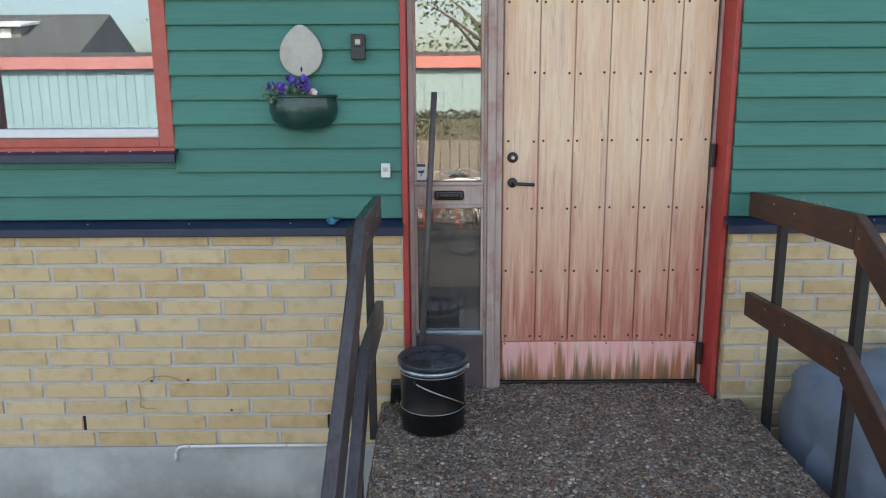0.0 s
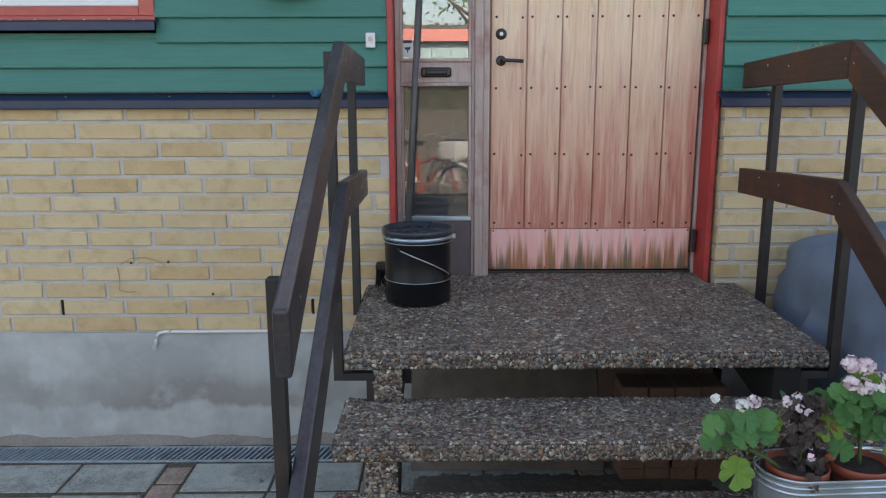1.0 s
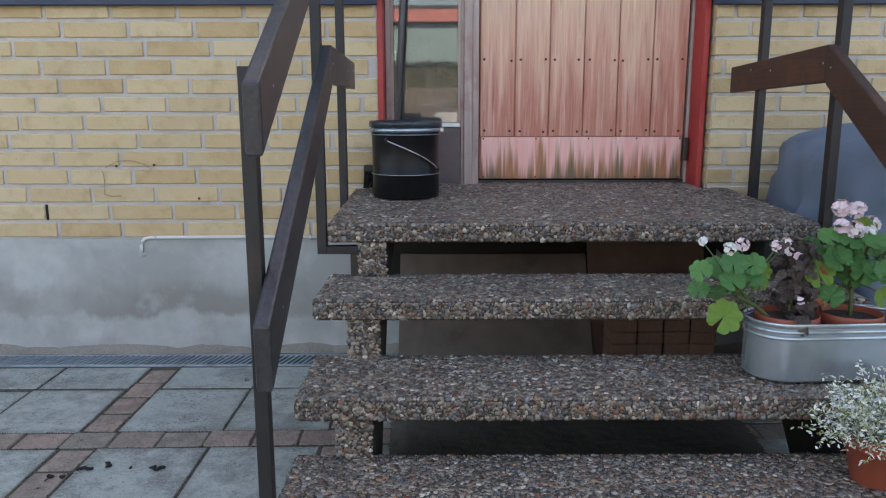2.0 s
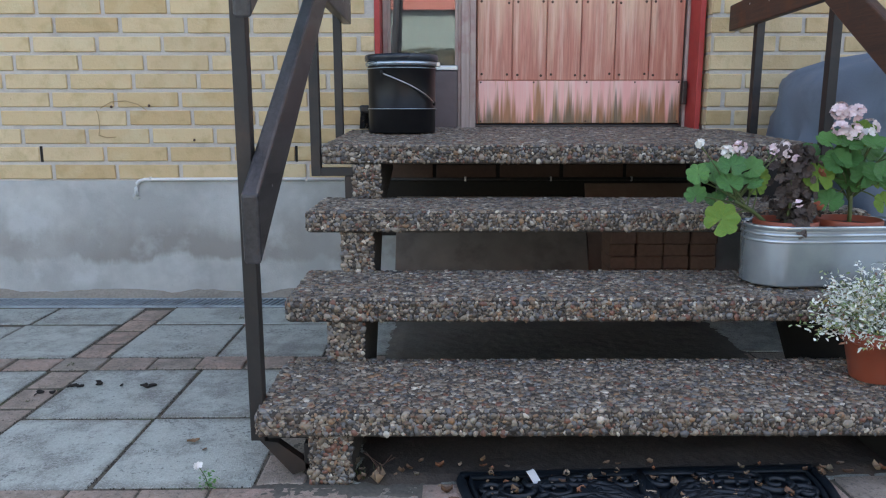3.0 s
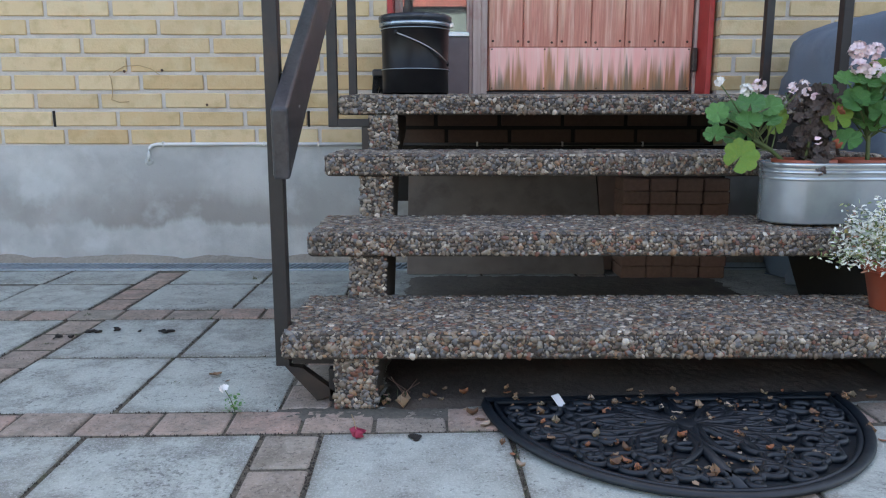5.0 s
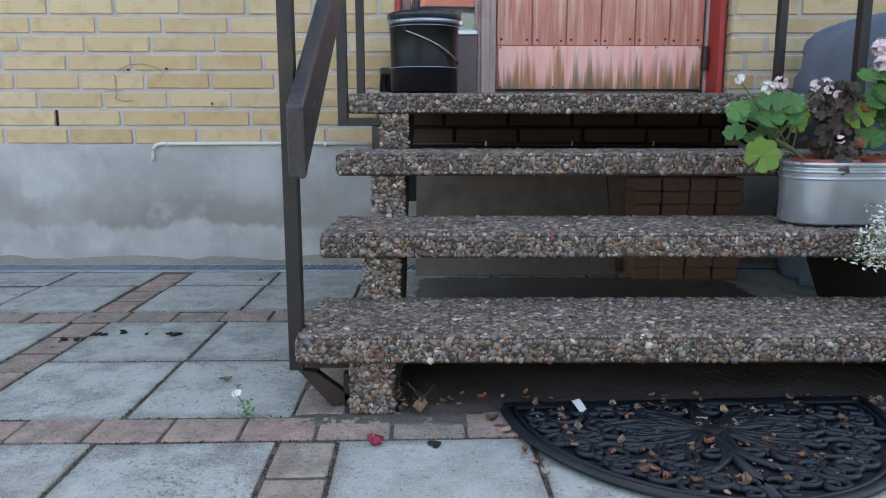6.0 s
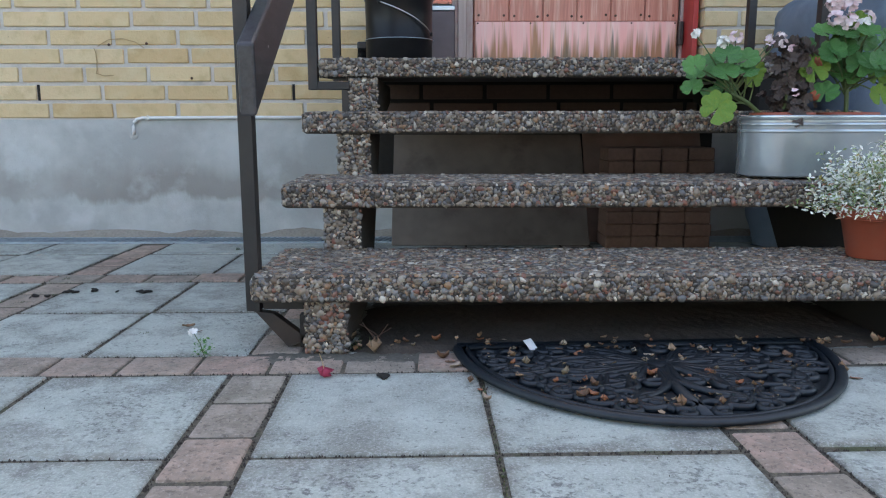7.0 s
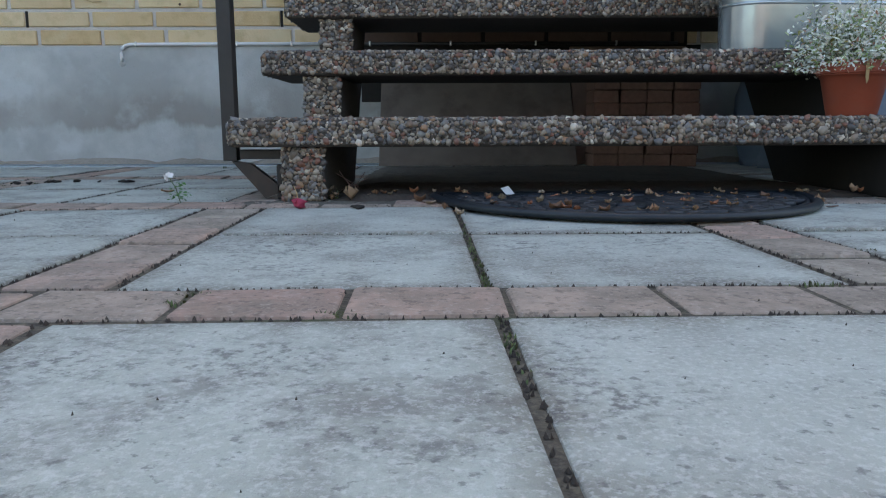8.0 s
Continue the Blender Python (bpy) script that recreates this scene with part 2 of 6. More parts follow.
def make_leaf_mat(name, c1, c2, spot, amount, rough=0.5):
    m = Mat(name, rough)
    co = m.coords()
    c = m.mix(c1, c2, m.random())
    c = m.mix(c, spot, m.mul(m.mask(m.noise(co, 22, 3), 0.5, 0.72), amount))
    c = m.mix(c, m.mix(c1, c2, 1.0), m.mul(m.mask(m.noise(co, 120, 4), 0.5, 0.7), 0.35))
    m.color(c)
    m.b.inputs["Subsurface Weight"].default_value = 0.0
    m.bump(m.noise(co, 90, 3), 0.0012)
    return m.m


def make_plinth_mat():
    m = Mat("plinth_render", 0.88)
    co = m.coords(shift=False)
    cloud = m.noise(co, 3.2, 6, 0.6)
    c = m.mix((0.365, 0.368, 0.348), (0.50, 0.505, 0.478), m.mask(cloud, 0.4, 0.62))
    # a damp stain that has risen to a ragged height
    tc = m.node("TexCoord")
    sep = m.node("SeparateXYZ")
    m.link(tc.outputs["Object"], sep.inputs[0])
    edge = m.node("Math")
    edge.operation = "MULTIPLY_ADD"
    m.link(m.noise(m.coords((1, 1, 0.3), shift=False), 5.0, 5, 0.6), edge.inputs[0])
    edge.inputs[1].default_value = -0.22
    m.link(sep.outputs["Z"], edge.inputs[2])
    band = m.ramp(edge.outputs[0], [(0.035, (0, 0, 0)), (0.06, (1, 1, 1)), (0.13, (0.9, 0.9, 0.9)), (0.20, (0.25, 0.25, 0.25)), (0.27, (0, 0, 0))])
    c = m.mix(c, (0.25, 0.228, 0.198), m.mul(m.mul(band, m.mask(m.noise(co, 1.5, 3), 0.30, 0.55)), 0.8))
    c = m.mix(c, (0.585, 0.615, 0.605), m.mul(m.mask(m.noise(co, 8, 5), 0.56, 0.72), 0.35))
    fine = m.noise(co, 110, 5, 0.65)
    c = m.mix(c, (0.22, 0.21, 0.19), m.mul(m.mask(fine, 0.62, 0.72), 0.4))
    m.color(c)
    m.bump(fine, 0.0016)
    return m.m


def make_siding_mat():
    m = Mat("green_paint", 0.5)
    g = m.noise(m.coords((1.3, 40, 40)), 4.0, 5, 0.6, 0.2)
    w = m.noise(m.coords((1, 1, 3)), 3.5, 4)
    c = m.mix((0.032, 0.188, 0.142), (0.045, 0.232, 0.177), m.mask(g, 0.35, 0.65))
    c = m.mix(c, (0.068, 0.255, 0.205), m.mul(m.mask(w, 0.5, 0.75), 0.6))
    c = m.mix(c, (0.02, 0.105, 0.078), m.mul(m.random(), 0.4))
    m.color(c)
    m.rough(w, 0.42, 0.62)
    m.bump(g, 0.0007)
    return m.m


M = dict(
    brick=make_brick_mat(), slab=make_slab_mat(), paver=make_paver_mat(), joint=make_joint_mat(), pebble=make_pebble_mat(),
    door=make_door_mat(), kick=make_kick_mat(), plinth=make_plinth_mat(), siding=make_siding_mat(),
    mortar=speckled("mortar", (0.50, 0.455, 0.405), (0.59, 0.54, 0.48), 120, 0.9, 0.0015, dirt=(0.30, 0.27, 0.24), amount=0.5),
    matrix=speckled("concrete_matrix", (0.040, 0.033, 0.027), (0.072, 0.060, 0.050), 80, 0.9, 0.002),
    soil=speckled("soil", (0.032, 0.025, 0.020), (0.070, 0.054, 0.042), 70, 0.95, 0.004),
    earth=speckled("bare_earth", (0.040, 0.031, 0.025), (0.085, 0.067, 0.053), 160, 0.95, 0.002, dirt=(0.13, 0.11, 0.09), amount=0.3),
    silt_shade=speckled("silt_and_floor_shade", (0.095, 0.084, 0.066), (0.165, 0.146, 0.116), 120, 0.95, 0.0015, dirt=(0.06, 0.05, 0.04), amount=0.5),
    sandy=speckled("sandy_mortar", (0.24, 0.20, 0.155), (0.36, 0.32, 0.26), 90, 0.95, 0.004, dirt=(0.15, 0.13, 0.10)),
    flashing=speckled("dark_blue_sheet_metal", (0.012, 0.022, 0.052), (0.018, 0.032, 0.068), 20, 0.42, 0.0002, dirt=(0.04, 0.055, 0.08), amount=0.25),
    red=speckled("red_paint", (0.42, 0.032, 0.030), (0.50, 0.055, 0.048), 24, 0.45, 0.0004, dirt=(0.30, 0.05, 0.05), amount=0.5),
    win_red=speckled("red_window_paint", (0.45, 0.075, 0.055), (0.53, 0.115, 0.085), 24, 0.5, 0.0005, dirt=(0.30, 0.10, 0.08), amount=0.6),
    frame=make_grained("weathered_frame_wood", (0.42, 0.315, 0.27), (0.51, 0.40, 0.35), (0.33, 0.13, 0.12), (24, 24, 1.2), 0.6, 0.8),
    panel=speckled("grey_brown_panel", (0.105, 0.08, 0.085), (0.15, 0.115, 0.12), 14, 0.45, 0.0005),
    rail=make_grained("dark_stained_wood", (0.021, 0.020, 0.022), (0.042, 0.040, 0.043), (0.085, 0.085, 0.095), (30, 2, 30), 0.33, 0.5),
    rail_brown=make_grained("brown_stained_wood", (0.040, 0.021, 0.015), (0.075, 0.034, 0.020), (0.16, 0.055, 0.022), (30, 2, 30), 0.5, 0.75),
    steel=speckled("dark_painted_steel", (0.012, 0.011, 0.011), (0.021, 0.019, 0.018), 40, 0.5, 0.0004, dirt=(0.07, 0.04, 0.025), amount=0.4),
    zinc=speckled("galvanised_steel", (0.44, 0.50, 0.53), (0.57, 0.63, 0.65), 18, 0.22, 0.0003, metal=0.7, dirt=(0.30, 0.33, 0.34), amount=0.5),
    screw=speckled("screw_steel", (0.45, 0.45, 0.45), (0.6, 0.6, 0.6), 60, 0.35, 0.0, metal=1.0),
    rust=speckled("rusty_nail", (0.06, 0.032, 0.022), (0.11, 0.055, 0.035), 200, 0.8, 0.0005),
    bronze=speckled("dark_metal", (0.045, 0.04, 0.038), (0.085, 0.075, 0.07), 70, 0.4, 0.0002, metal=0.7),
    black_tin=speckled("black_enamel", (0.007, 0.007, 0.008), (0.012, 0.012, 0.013), 25, 0.36, 0.0003, dirt=(0.03, 0.03, 0.03), amount=0.3, spec=0.25),
    tin_rim=speckled("bare_tin", (0.36, 0.45, 0.52), (0.50, 0.58, 0.63), 40, 0.3, 0.0, metal=0.8),
    lid=speckled("dented_dark_lid", (0.02, 0.026, 0.034), (0.05, 0.06, 0.075), 22, 0.28, 0.003),
    bristle=speckled("black_bristle", (0.008, 0.008, 0.008), (0.02, 0.019, 0.018), 200, 0.7, 0.002),
    pole=speckled("grey_pole", (0.075, 0.070, 0.066), (0.12, 0.112, 0.105), 30, 0.5, 0.0003),
    rubber=speckled("black_rubber", (0.0035, 0.0068, 0.0105), (0.0075, 0.0130, 0.0185), 60, 0.46, 0.0008, dirt=(0.035, 0.042, 0.044), amount=0.35),
    terracotta=speckled("terracotta_plastic", (0.30, 0.065, 0.032), (0.35, 0.085, 0.045), 20, 0.5, 0.0002, dirt=(0.25, 0.10, 0.07), amount=0.4),
    cover=speckled("blue_grey_fabric", (0.155, 0.20, 0.262), (0.19, 0.24, 0.30), 240, 0.75, 0.0005, dirt=(0.10, 0.13, 0.18), amount=0.5),
    white=speckled("white_plastic", (0.66, 0.66, 0.64), (0.74, 0.74, 0.72), 30, 0.4, 0.0),
    white_paint=speckled("white_paint", (0.70, 0.71, 0.71), (0.78, 0.79, 0.79), 30, 0.45, 0.0003),
    black=speckled("black_plastic", (0.016, 0.016, 0.018), (0.025, 0.025, 0.028), 30, 0.4, 0.0),
    glaze=speckled("green_glaze", (0.008, 0.036, 0.032), (0.014, 0.062, 0.052), 14, 0.14, 0.0004, dirt=(0.06, 0.12, 0.12), amount=0.35),
    ceramic=speckled("pale_unglazed_clay", (0.46, 0.43, 0.38), (0.56, 0.52, 0.46), 60, 0.8, 0.0008, dirt=(0.36, 0.32, 0.27), amount=0.5),
    blue=speckled("blue_rubber", (0.03, 0.17, 0.28), (0.06, 0.26, 0.38), 40, 0.6, 0.001),
    board=speckled("stained_board", (0.12, 0.094, 0.074), (0.165, 0.13, 0.104), 16, 0.8, 0.0006, dirt=(0.07, 0.052, 0.042), amount=0.7),
    tar=speckled("tarred_board", (0.14, 0.085, 0.062), (0.20, 0.125, 0.095), 18, 0.8, 0.0006),
    drain=speckled("galvanised_grate", (0.32, 0.38, 0.42), (0.42, 0.48, 0.51), 30, 0.45, 0.0003, metal=0.3, dirt=(0.10, 0.09, 0.08), amount=0.5),
    stack=speckled("stacked_paver", (0.14, 0.074, 0.050), (0.21, 0.115, 0.078), 70, 0.9, 0.001),
    tendril=speckled("dry_tendril", (0.34, 0.23, 0.11), (0.40, 0.29, 0.15), 60, 0.9, 0.0),
    dark=speckled("dim_room_tone", (0.03, 0.03, 0.03), (0.05, 0.049, 0.047), 5, 0.8, 0.0),
    # for gaps and clumps, and for shade coloured in under the stairs
    slot=speckled("dark_gap_and_shade", (0.012, 0.010, 0.008), (0.02, 0.016, 0.012), 60, 0.95, 0.0),
    glass=make_glass("window_glass", 3.5, dust_haze=0.10, coat=(0.72, 0.88, 1.0)), pane=make_glass("sidelight_glass", 2.5, dust_haze=0.14), wired=make_glass("ribbed_glass", 1.7, ripple=0.00003, dust_haze=0.15),
    geranium=make_leaf_mat("geranium_leaf", (0.042, 0.152, 0.038), (0.098, 0.260, 0.060), (0.15, 0.33, 0.10), 0.6, 0.34),
    yellowing=make_leaf_mat("yellowing_leaf", (0.11, 0.24, 0.03), (0.15, 0.28, 0.035), (0.36, 0.34, 0.04), 0.8),
    purple=make_leaf_mat("purple_leaf", (0.055, 0.038, 0.032), (0.115, 0.084, 0.070), (0.14, 0.105, 0.085), 0.6, 0.45),
    orange_leaf=make_leaf_mat("orange_leaf", (0.40, 0.10, 0.05), (0.45, 0.15, 0.08), (0.2, 0.06, 0.04), 0.5),
    stem=speckled("green_stem", (0.075, 0.115, 0.035), (0.11, 0.14, 0.05), 30, 0.6, 0.0),
    petal=make_leaf_mat("pale_pink_petal", (0.80, 0.60, 0.62), (0.84, 0.74, 0.73), (0.78, 0.42, 0.48), 0.5, 0.6),
    white_petal=make_leaf_mat("white_petal", (0.78, 0.76, 0.70), (0.82, 0.80, 0.76), (0.80, 0.62, 0.62), 0.3, 0.6),
    violet=make_leaf_mat("violet_petal", (0.11, 0.05, 0.36), (0.17, 0.09, 0.48), (0.28, 0.18, 0.55), 0.4, 0.6),
    grey_leaf=make_leaf_mat("grey_green_leaf", (0.13, 0.20, 0.10), (0.17, 0.25, 0.15), (0.28, 0.34, 0.26), 0.4, 0.6),
)


def make_island_leaf(name, stops, rough=0.6):
    m = Mat(name, rough)
    m.color(m.ramp(m.island(), stops, "CONSTANT"))
    return m.m


M["variegated"] = make_island_leaf("white_variegated", [(0.0, (0.74, 0.76, 0.66)), (0.35, (0.82, 0.82, 0.76)), (0.66, (0.36, 0.43, 0.22)), (0.79, (0.17, 0.24, 0.08)), (0.9, (0.42, 0.36, 0.12)), (0.96, (0.40, 0.20, 0.12))])
M["litter"] = make_island_leaf("dry_leaf", [(0.0, (0.28, 0.17, 0.085)), (0.3, (0.36, 0.25, 0.15)), (0.55, (0.20, 0.10, 0.05)), (0.75, (0.42, 0.33, 0.23)), (0.9, (0.32, 0.12, 0.05))])


def make_litter_leaf():
    m = Mat("fallen_leaf", 0.75)
    c = m.ramp(m.random(), [(0.0, (0.26, 0.15, 0.08)), (0.2, (0.36, 0.24, 0.15)), (0.4, (0.17, 0.09, 0.05)), (0.55, (0.42, 0.32, 0.23)), (0.72, (0.34, 0.13, 0.06)), (0.86, (0.25, 0.19, 0.12))], "CONSTANT")
    m.color(m.mix(c, (0.10, 0.06, 0.035), m.mul(m.mask(m.noise(m.coords(), 60, 4), 0.5, 0.7), 0.6)))
    return m.m


M["fallen"] = make_litter_leaf()
M["opp"] = speckled("pale_green_boards", (0.24, 0.37, 0.40), (0.29, 0.42, 0.45), 12, 0.6, 0.0005)
M["pink"] = speckled("faded_red_paint", (0.50, 0.17, 0.15), (0.56, 0.22, 0.20), 12, 0.6, 0.0)
M["greywood"] = speckled("grey_fence_wood", (0.15, 0.135, 0.115), (0.21, 0.19, 0.165), 14, 0.8, 0.0005)
M["gravel"] = speckled("yard_gravel", (0.045, 0.043, 0.040), (0.085, 0.08, 0.074), 60, 0.95, 0.004, big=0.6)
M["roof"] = speckled("dark_roof", (0.06, 0.058, 0.056), (0.10, 0.096, 0.092), 9, 0.8, 0.002, big=1.0)
M["foliage"] = make_island_leaf("tree_leaf", [(0.0, (0.05, 0.10, 0.025)), (0.4, (0.08, 0.13, 0.03)), (0.7, (0.11, 0.15, 0.04))])
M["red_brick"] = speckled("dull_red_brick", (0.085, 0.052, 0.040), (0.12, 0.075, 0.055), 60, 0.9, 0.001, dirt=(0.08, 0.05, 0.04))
M["moss"] = make_island_leaf("joint_moss", [(0.0, (0.05, 0.065, 0.02)), (0.35, (0.10, 0.115, 0.035)), (0.6, (0.07, 0.06, 0.035)), (0.85, (0.085, 0.13, 0.035))])
M["hedge"] = make_island_leaf("hedge_leaf", [(0.0, (0.05, 0.065, 0.030)), (0.5, (0.075, 0.085, 0.045)), (0.8, (0.10, 0.10, 0.06))])
M["bark"] = speckled("bark", (0.07, 0.055, 0.04), (0.12, 0.095, 0.07), 20, 0.9, 0.004)
M["bike_red"] = speckled("red_enamel", (0.45, 0.05, 0.03), (0.52, 0.08, 0.04), 20, 0.3, 0.0)
M["orange"] = speckled("orange_wood", (0.42, 0.17, 0.06), (0.5, 0.22, 0.08), 20, 0.5, 0.0)

# ---- building helpers ----


def mesh_of(name, bm, mat, smooth=False):
    bmesh.ops.recalc_face_normals(bm, faces=bm.faces)
    me = bpy.data.meshes.new(name)
    bm.to_mesh(me)
    bm.free()
    me.materials.append(mat)
    if smooth:
        me.polygons.foreach_set("use_smooth", [True] * len(me.polygons))
    return me


def part(name, bm, material, parent=None, label="", smooth=False, at=None):
    """One mesh object made of a bmesh (or of mesh data), under a thing or a part."""
    data = mesh_of(name, bm, M[material], smooth) if isinstance(bm, bmesh.types.BMesh) else bm
    ob = new(name, data)
    if parent:
        ob.parent = parent
    if at is not None:
        ob.matrix_basis = at
    if label:
        ob["label"] = label
    return ob


def thing(name, label, category, at=None, group="", kind=""):
    ob = new(name)
    ob.empty_display_size = 0.05
    if at is not None:
        ob.matrix_basis = at
    return tagged(ob, label, category, group, kind)


def box(x0, x1, y0, y1, z0, z1, bevel=0.0, bm=None, segments=2):
    one = bmesh.new()
    bmesh.ops.create_cube(one, size=1.0)
    for v in one.verts:
        v.co = Vector(((x0 + x1) / 2 + v.co.x * (x1 - x0), (y0 + y1) / 2 + v.co.y * (y1 - y0), (z0 + z1) / 2 + v.co.z * (z1 - z0)))
    if bevel:
        bmesh.ops.bevel(one, geom=one.edges[:], offset=bevel, segments=segments, affect="EDGES", profile=0.5)
    return merge(bm, one)


def merge(bm, other):
    """Add other to bm, if there is one."""
    if bm is None:
        return other
    me = bpy.data.meshes.new("tmp")
    other.to_mesh(me)
    bm.from_mesh(me)
    other.free()
    bpy.data.meshes.remove(me)
    return bm


def prism(outline, axis, a, b, bevel=0.0, bm=None, segments=2):
    """A flat outline of 2D points, thickened from a to b along an axis ('x': points are (y, z); 'z': (x, y); 'y': (x, z))."""
    one = bmesh.new()

    def at(p, h):
        return {"x": (h, p[0], p[1]), "y": (p[0], h, p[1]), "z": (p[0], p[1], h)}[axis]
    low = [one.verts.new(at(p, a)) for p in outline]
    high = [one.verts.new(at(p, b)) for p in outline]
    n = len(outline)
    one.faces.new(low[::-1])
    one.faces.new(high)
    for i in range(n):
        one.faces.new((low[i], low[(i + 1) % n], high[(i + 1) % n], high[i]))
    bmesh.ops.recalc_face_normals(one, faces=one.faces)
    if bevel:
        bmesh.ops.bevel(one, geom=one.edges[:], offset=bevel, segments=segments, affect="EDGES", profile=0.5)
    return merge(bm, one)


def lathe(profile, sides=32, sx=1.0, sy=1.0, bm=None, arc=2 * math.pi, start=0.0):
    """Turn (radius, z) points round the z axis."""
    one = bmesh.new()
    full = abs(arc - 2 * math.pi) < 1e-6
    n = sides if full else sides + 1
    rings = []
    for r, z in profile:
        rings.append([one.verts.new((r * sx * math.cos(start + arc * i / sides), r * sy * math.sin(start + arc * i / sides), z)) for i in range(n)])
    for lo, hi in zip(rings, rings[1:]):
        for i in range(sides):
            j = (i + 1) % n
            try:
                one.faces.new((lo[i], lo[j], hi[j], hi[i]))
            except ValueError:
                pass
    bmesh.ops.remove_doubles(one, verts=one.verts, dist=1e-5)
    return merge(bm, one)


def tube(points, radius, sides=8, bm=None, flat=1.0, closed=False, taper=None, caps=True):
    """A tube along points; flat squashes it in z."""
    one = bmesh.new()
    pts = [Vector(p) for p in points]
    n = len(pts)
    rings = []
    for i, p in enumerate(pts):
        a, b = (pts[i - 1], pts[(i + 1) % n]) if closed else (pts[max(i - 1, 0)], pts[min(i + 1, n - 1)])
        d = (b - a).normalized()
        up = Vector((0, 0, 1)) if abs(d.z) < 0.95 else Vector((1, 0, 0))
        s = d.cross(up).normalized()
        u = s.cross(d).normalized()
        r = radius * (taper(i / max(n - 1, 1)) if taper else 1.0)
        rings.append([one.verts.new(p + s * r * math.cos(2 * math.pi * k / sides) + u * r * flat * math.sin(2 * math.pi * k / sides)) for k in range(sides)])
    for i in range(n if closed else n - 1):
        lo, hi = rings[i], rings[(i + 1) % n]
        for k in range(sides):
            one.faces.new((lo[k], lo[(k + 1) % sides], hi[(k + 1) % sides], hi[k]))
    if not closed and caps:
        one.faces.new(rings[0][::-1])
        one.faces.new(rings[-1])
    return merge(bm, one)


def roughen(bm, amount, scale, seed=0.0):
    """Push the vertices about a little."""
    for v in bm.verts:
        p = v.co * scale + Vector((seed, seed * 1.7, -seed))
        v.co += Vector((noise.noise(p), noise.noise(p + Vector((31, 7, 5))), noise.noise(p + Vector((5, 71, 13))))) * amount
    return bm

# ---- the house wall ----
WALL_Y = 1.711
BRICK_Z, COURSE, MODULE = 0.495, 0.0745, 0.268
FLASH_Z = 1.445
DOOR_L, DOOR_R = 0.026, 1.392      # the niche of the entrance
rnd = random.Random(4)


def structure(name, bm, material, label, smooth=False, category="wall"):
    return tagged(part(name, bm, material, smooth=smooth), label, category, kind="structure")


# cores behind the facing
core = box(-4.0, DOOR_L, 1.745, 2.0, 0, 1.70)
core = box(-4.0, -2.34, 1.76, 2.0, 1.70, 3.3, bm=core)
core = box(-0.902, DOOR_L, 1.76, 2.0, 1.70, 3.3, bm=core)
core = box(-2.34, -0.902, 1.76, 2.0, 3.0, 3.3, bm=core)
wall_west = structure("wall_west", core, "mortar", "house wall behind brick and boards, beside the entrance")
core = box(DOOR_R + 0.012, 4.0, 1.745, 2.0, 0, 3.3)
wall_east = structure("wall_east", core, "mortar", "house wall behind brick and boards, past the door")
core = box(DOOR_L, DOOR_R + 0.012, 1.745, 2.0, 0, 0.60)
core = box(DOOR_L, DOOR_R + 0.012, 1.76, 2.0, 2.80, 3.3, bm=core)
wall_door = structure("wall_entrance", core, "mortar", "house wall below and above the entrance")

plinth = box(-4.0, 4.0, 1.708, 1.745, -0.05, BRICK_Z, 0.0)
structure("plinth", plinth, "plinth", "grey rendered concrete base of the house, stained by damp", category="plinth")
# the crumbling fillet at the foot of the plinth
bm = bmesh.new()
N = 220
rows_ = []
for i in range(N + 1):
    x = -4.0 + 8.0 * i / N
    h = 0.010 + 0.020 * noise.noise((x * 5.0, 3.0, 0.5)) + 0.008 * noise.noise((x * 23.0, 1.0, 0.5))
    d = 0.050 + 0.012 * noise.noise((x * 9.0, 8.0, 0.5))
    rows_.append([bm.verts.new(p) for p in ((x, 1.7075, max(h + 0.008, 0.004)), (x, 1.7085 - d * 0.4, max(h, 0.004)), (x, 1.7085 - d, -0.004))])
for a, b in zip(rows_, rows_[1:]):
    for k in range(2):
        bm.faces.new((a[k], b[k], b[k + 1], a[k + 1]))
structure("fillet", bm, "sandy", "crumbling sandy mortar strip at the foot of the wall", True, "trim")


def brick_mesh(w, seed, mat="brick"):
    """A stretcher with worn edges, its face at y 0 and its middle in x and z at 0."""
    bm = box(-w / 2, w / 2, 0, 0.03, -0.0297, 0.0297, 0.003, segments=1)
    return mesh_of("brick", roughen(bm, 0.0018, 22, seed), M[mat])


FULL = [brick_mesh(MODULE - 0.0165, 3.1 * i) for i in range(6)]
# where one upright joint of each course stands
PHASE = [-1.07, -1.115, -1.185, -1.007, -1.053, -0.973, -0.92, -1.112, -1.011, -1.078, -0.918, -0.98, -1.046]


def lay_bricks(parent, x0, x1, row0, row1, phase_shift=0.0, mat="brick"):
    for r in range(row0, row1):
        z = BRICK_Z + (r + 0.5) * COURSE
        left = PHASE[r] + phase_shift
        k = math.floor((x0 - left) / MODULE)
        while True:
            a, b = left + k * MODULE + 0.008, left + (k + 1) * MODULE - 0.008
            k += 1
            if a > x1 - 0.02:
                break
            a, b = max(a, x0), min(b, x1)
            if b - a < 0.03:
                continue
            me = rnd.choice(FULL) if abs(b - a - (MODULE - 0.0115)) < 1e-4 and mat == "brick" else brick_mesh(b - a, a * 7 + r, mat)
            ob = part("brick", me, "brick", parent, at=pose((a + b) / 2 + rnd.uniform(-0.001, 0.001), WALL_Y + rnd.uniform(-0.0012, 0.0016), z + rnd.uniform(-0.001, 0.001), 0, rnd.uniform(-0.25, 0.25), 0))


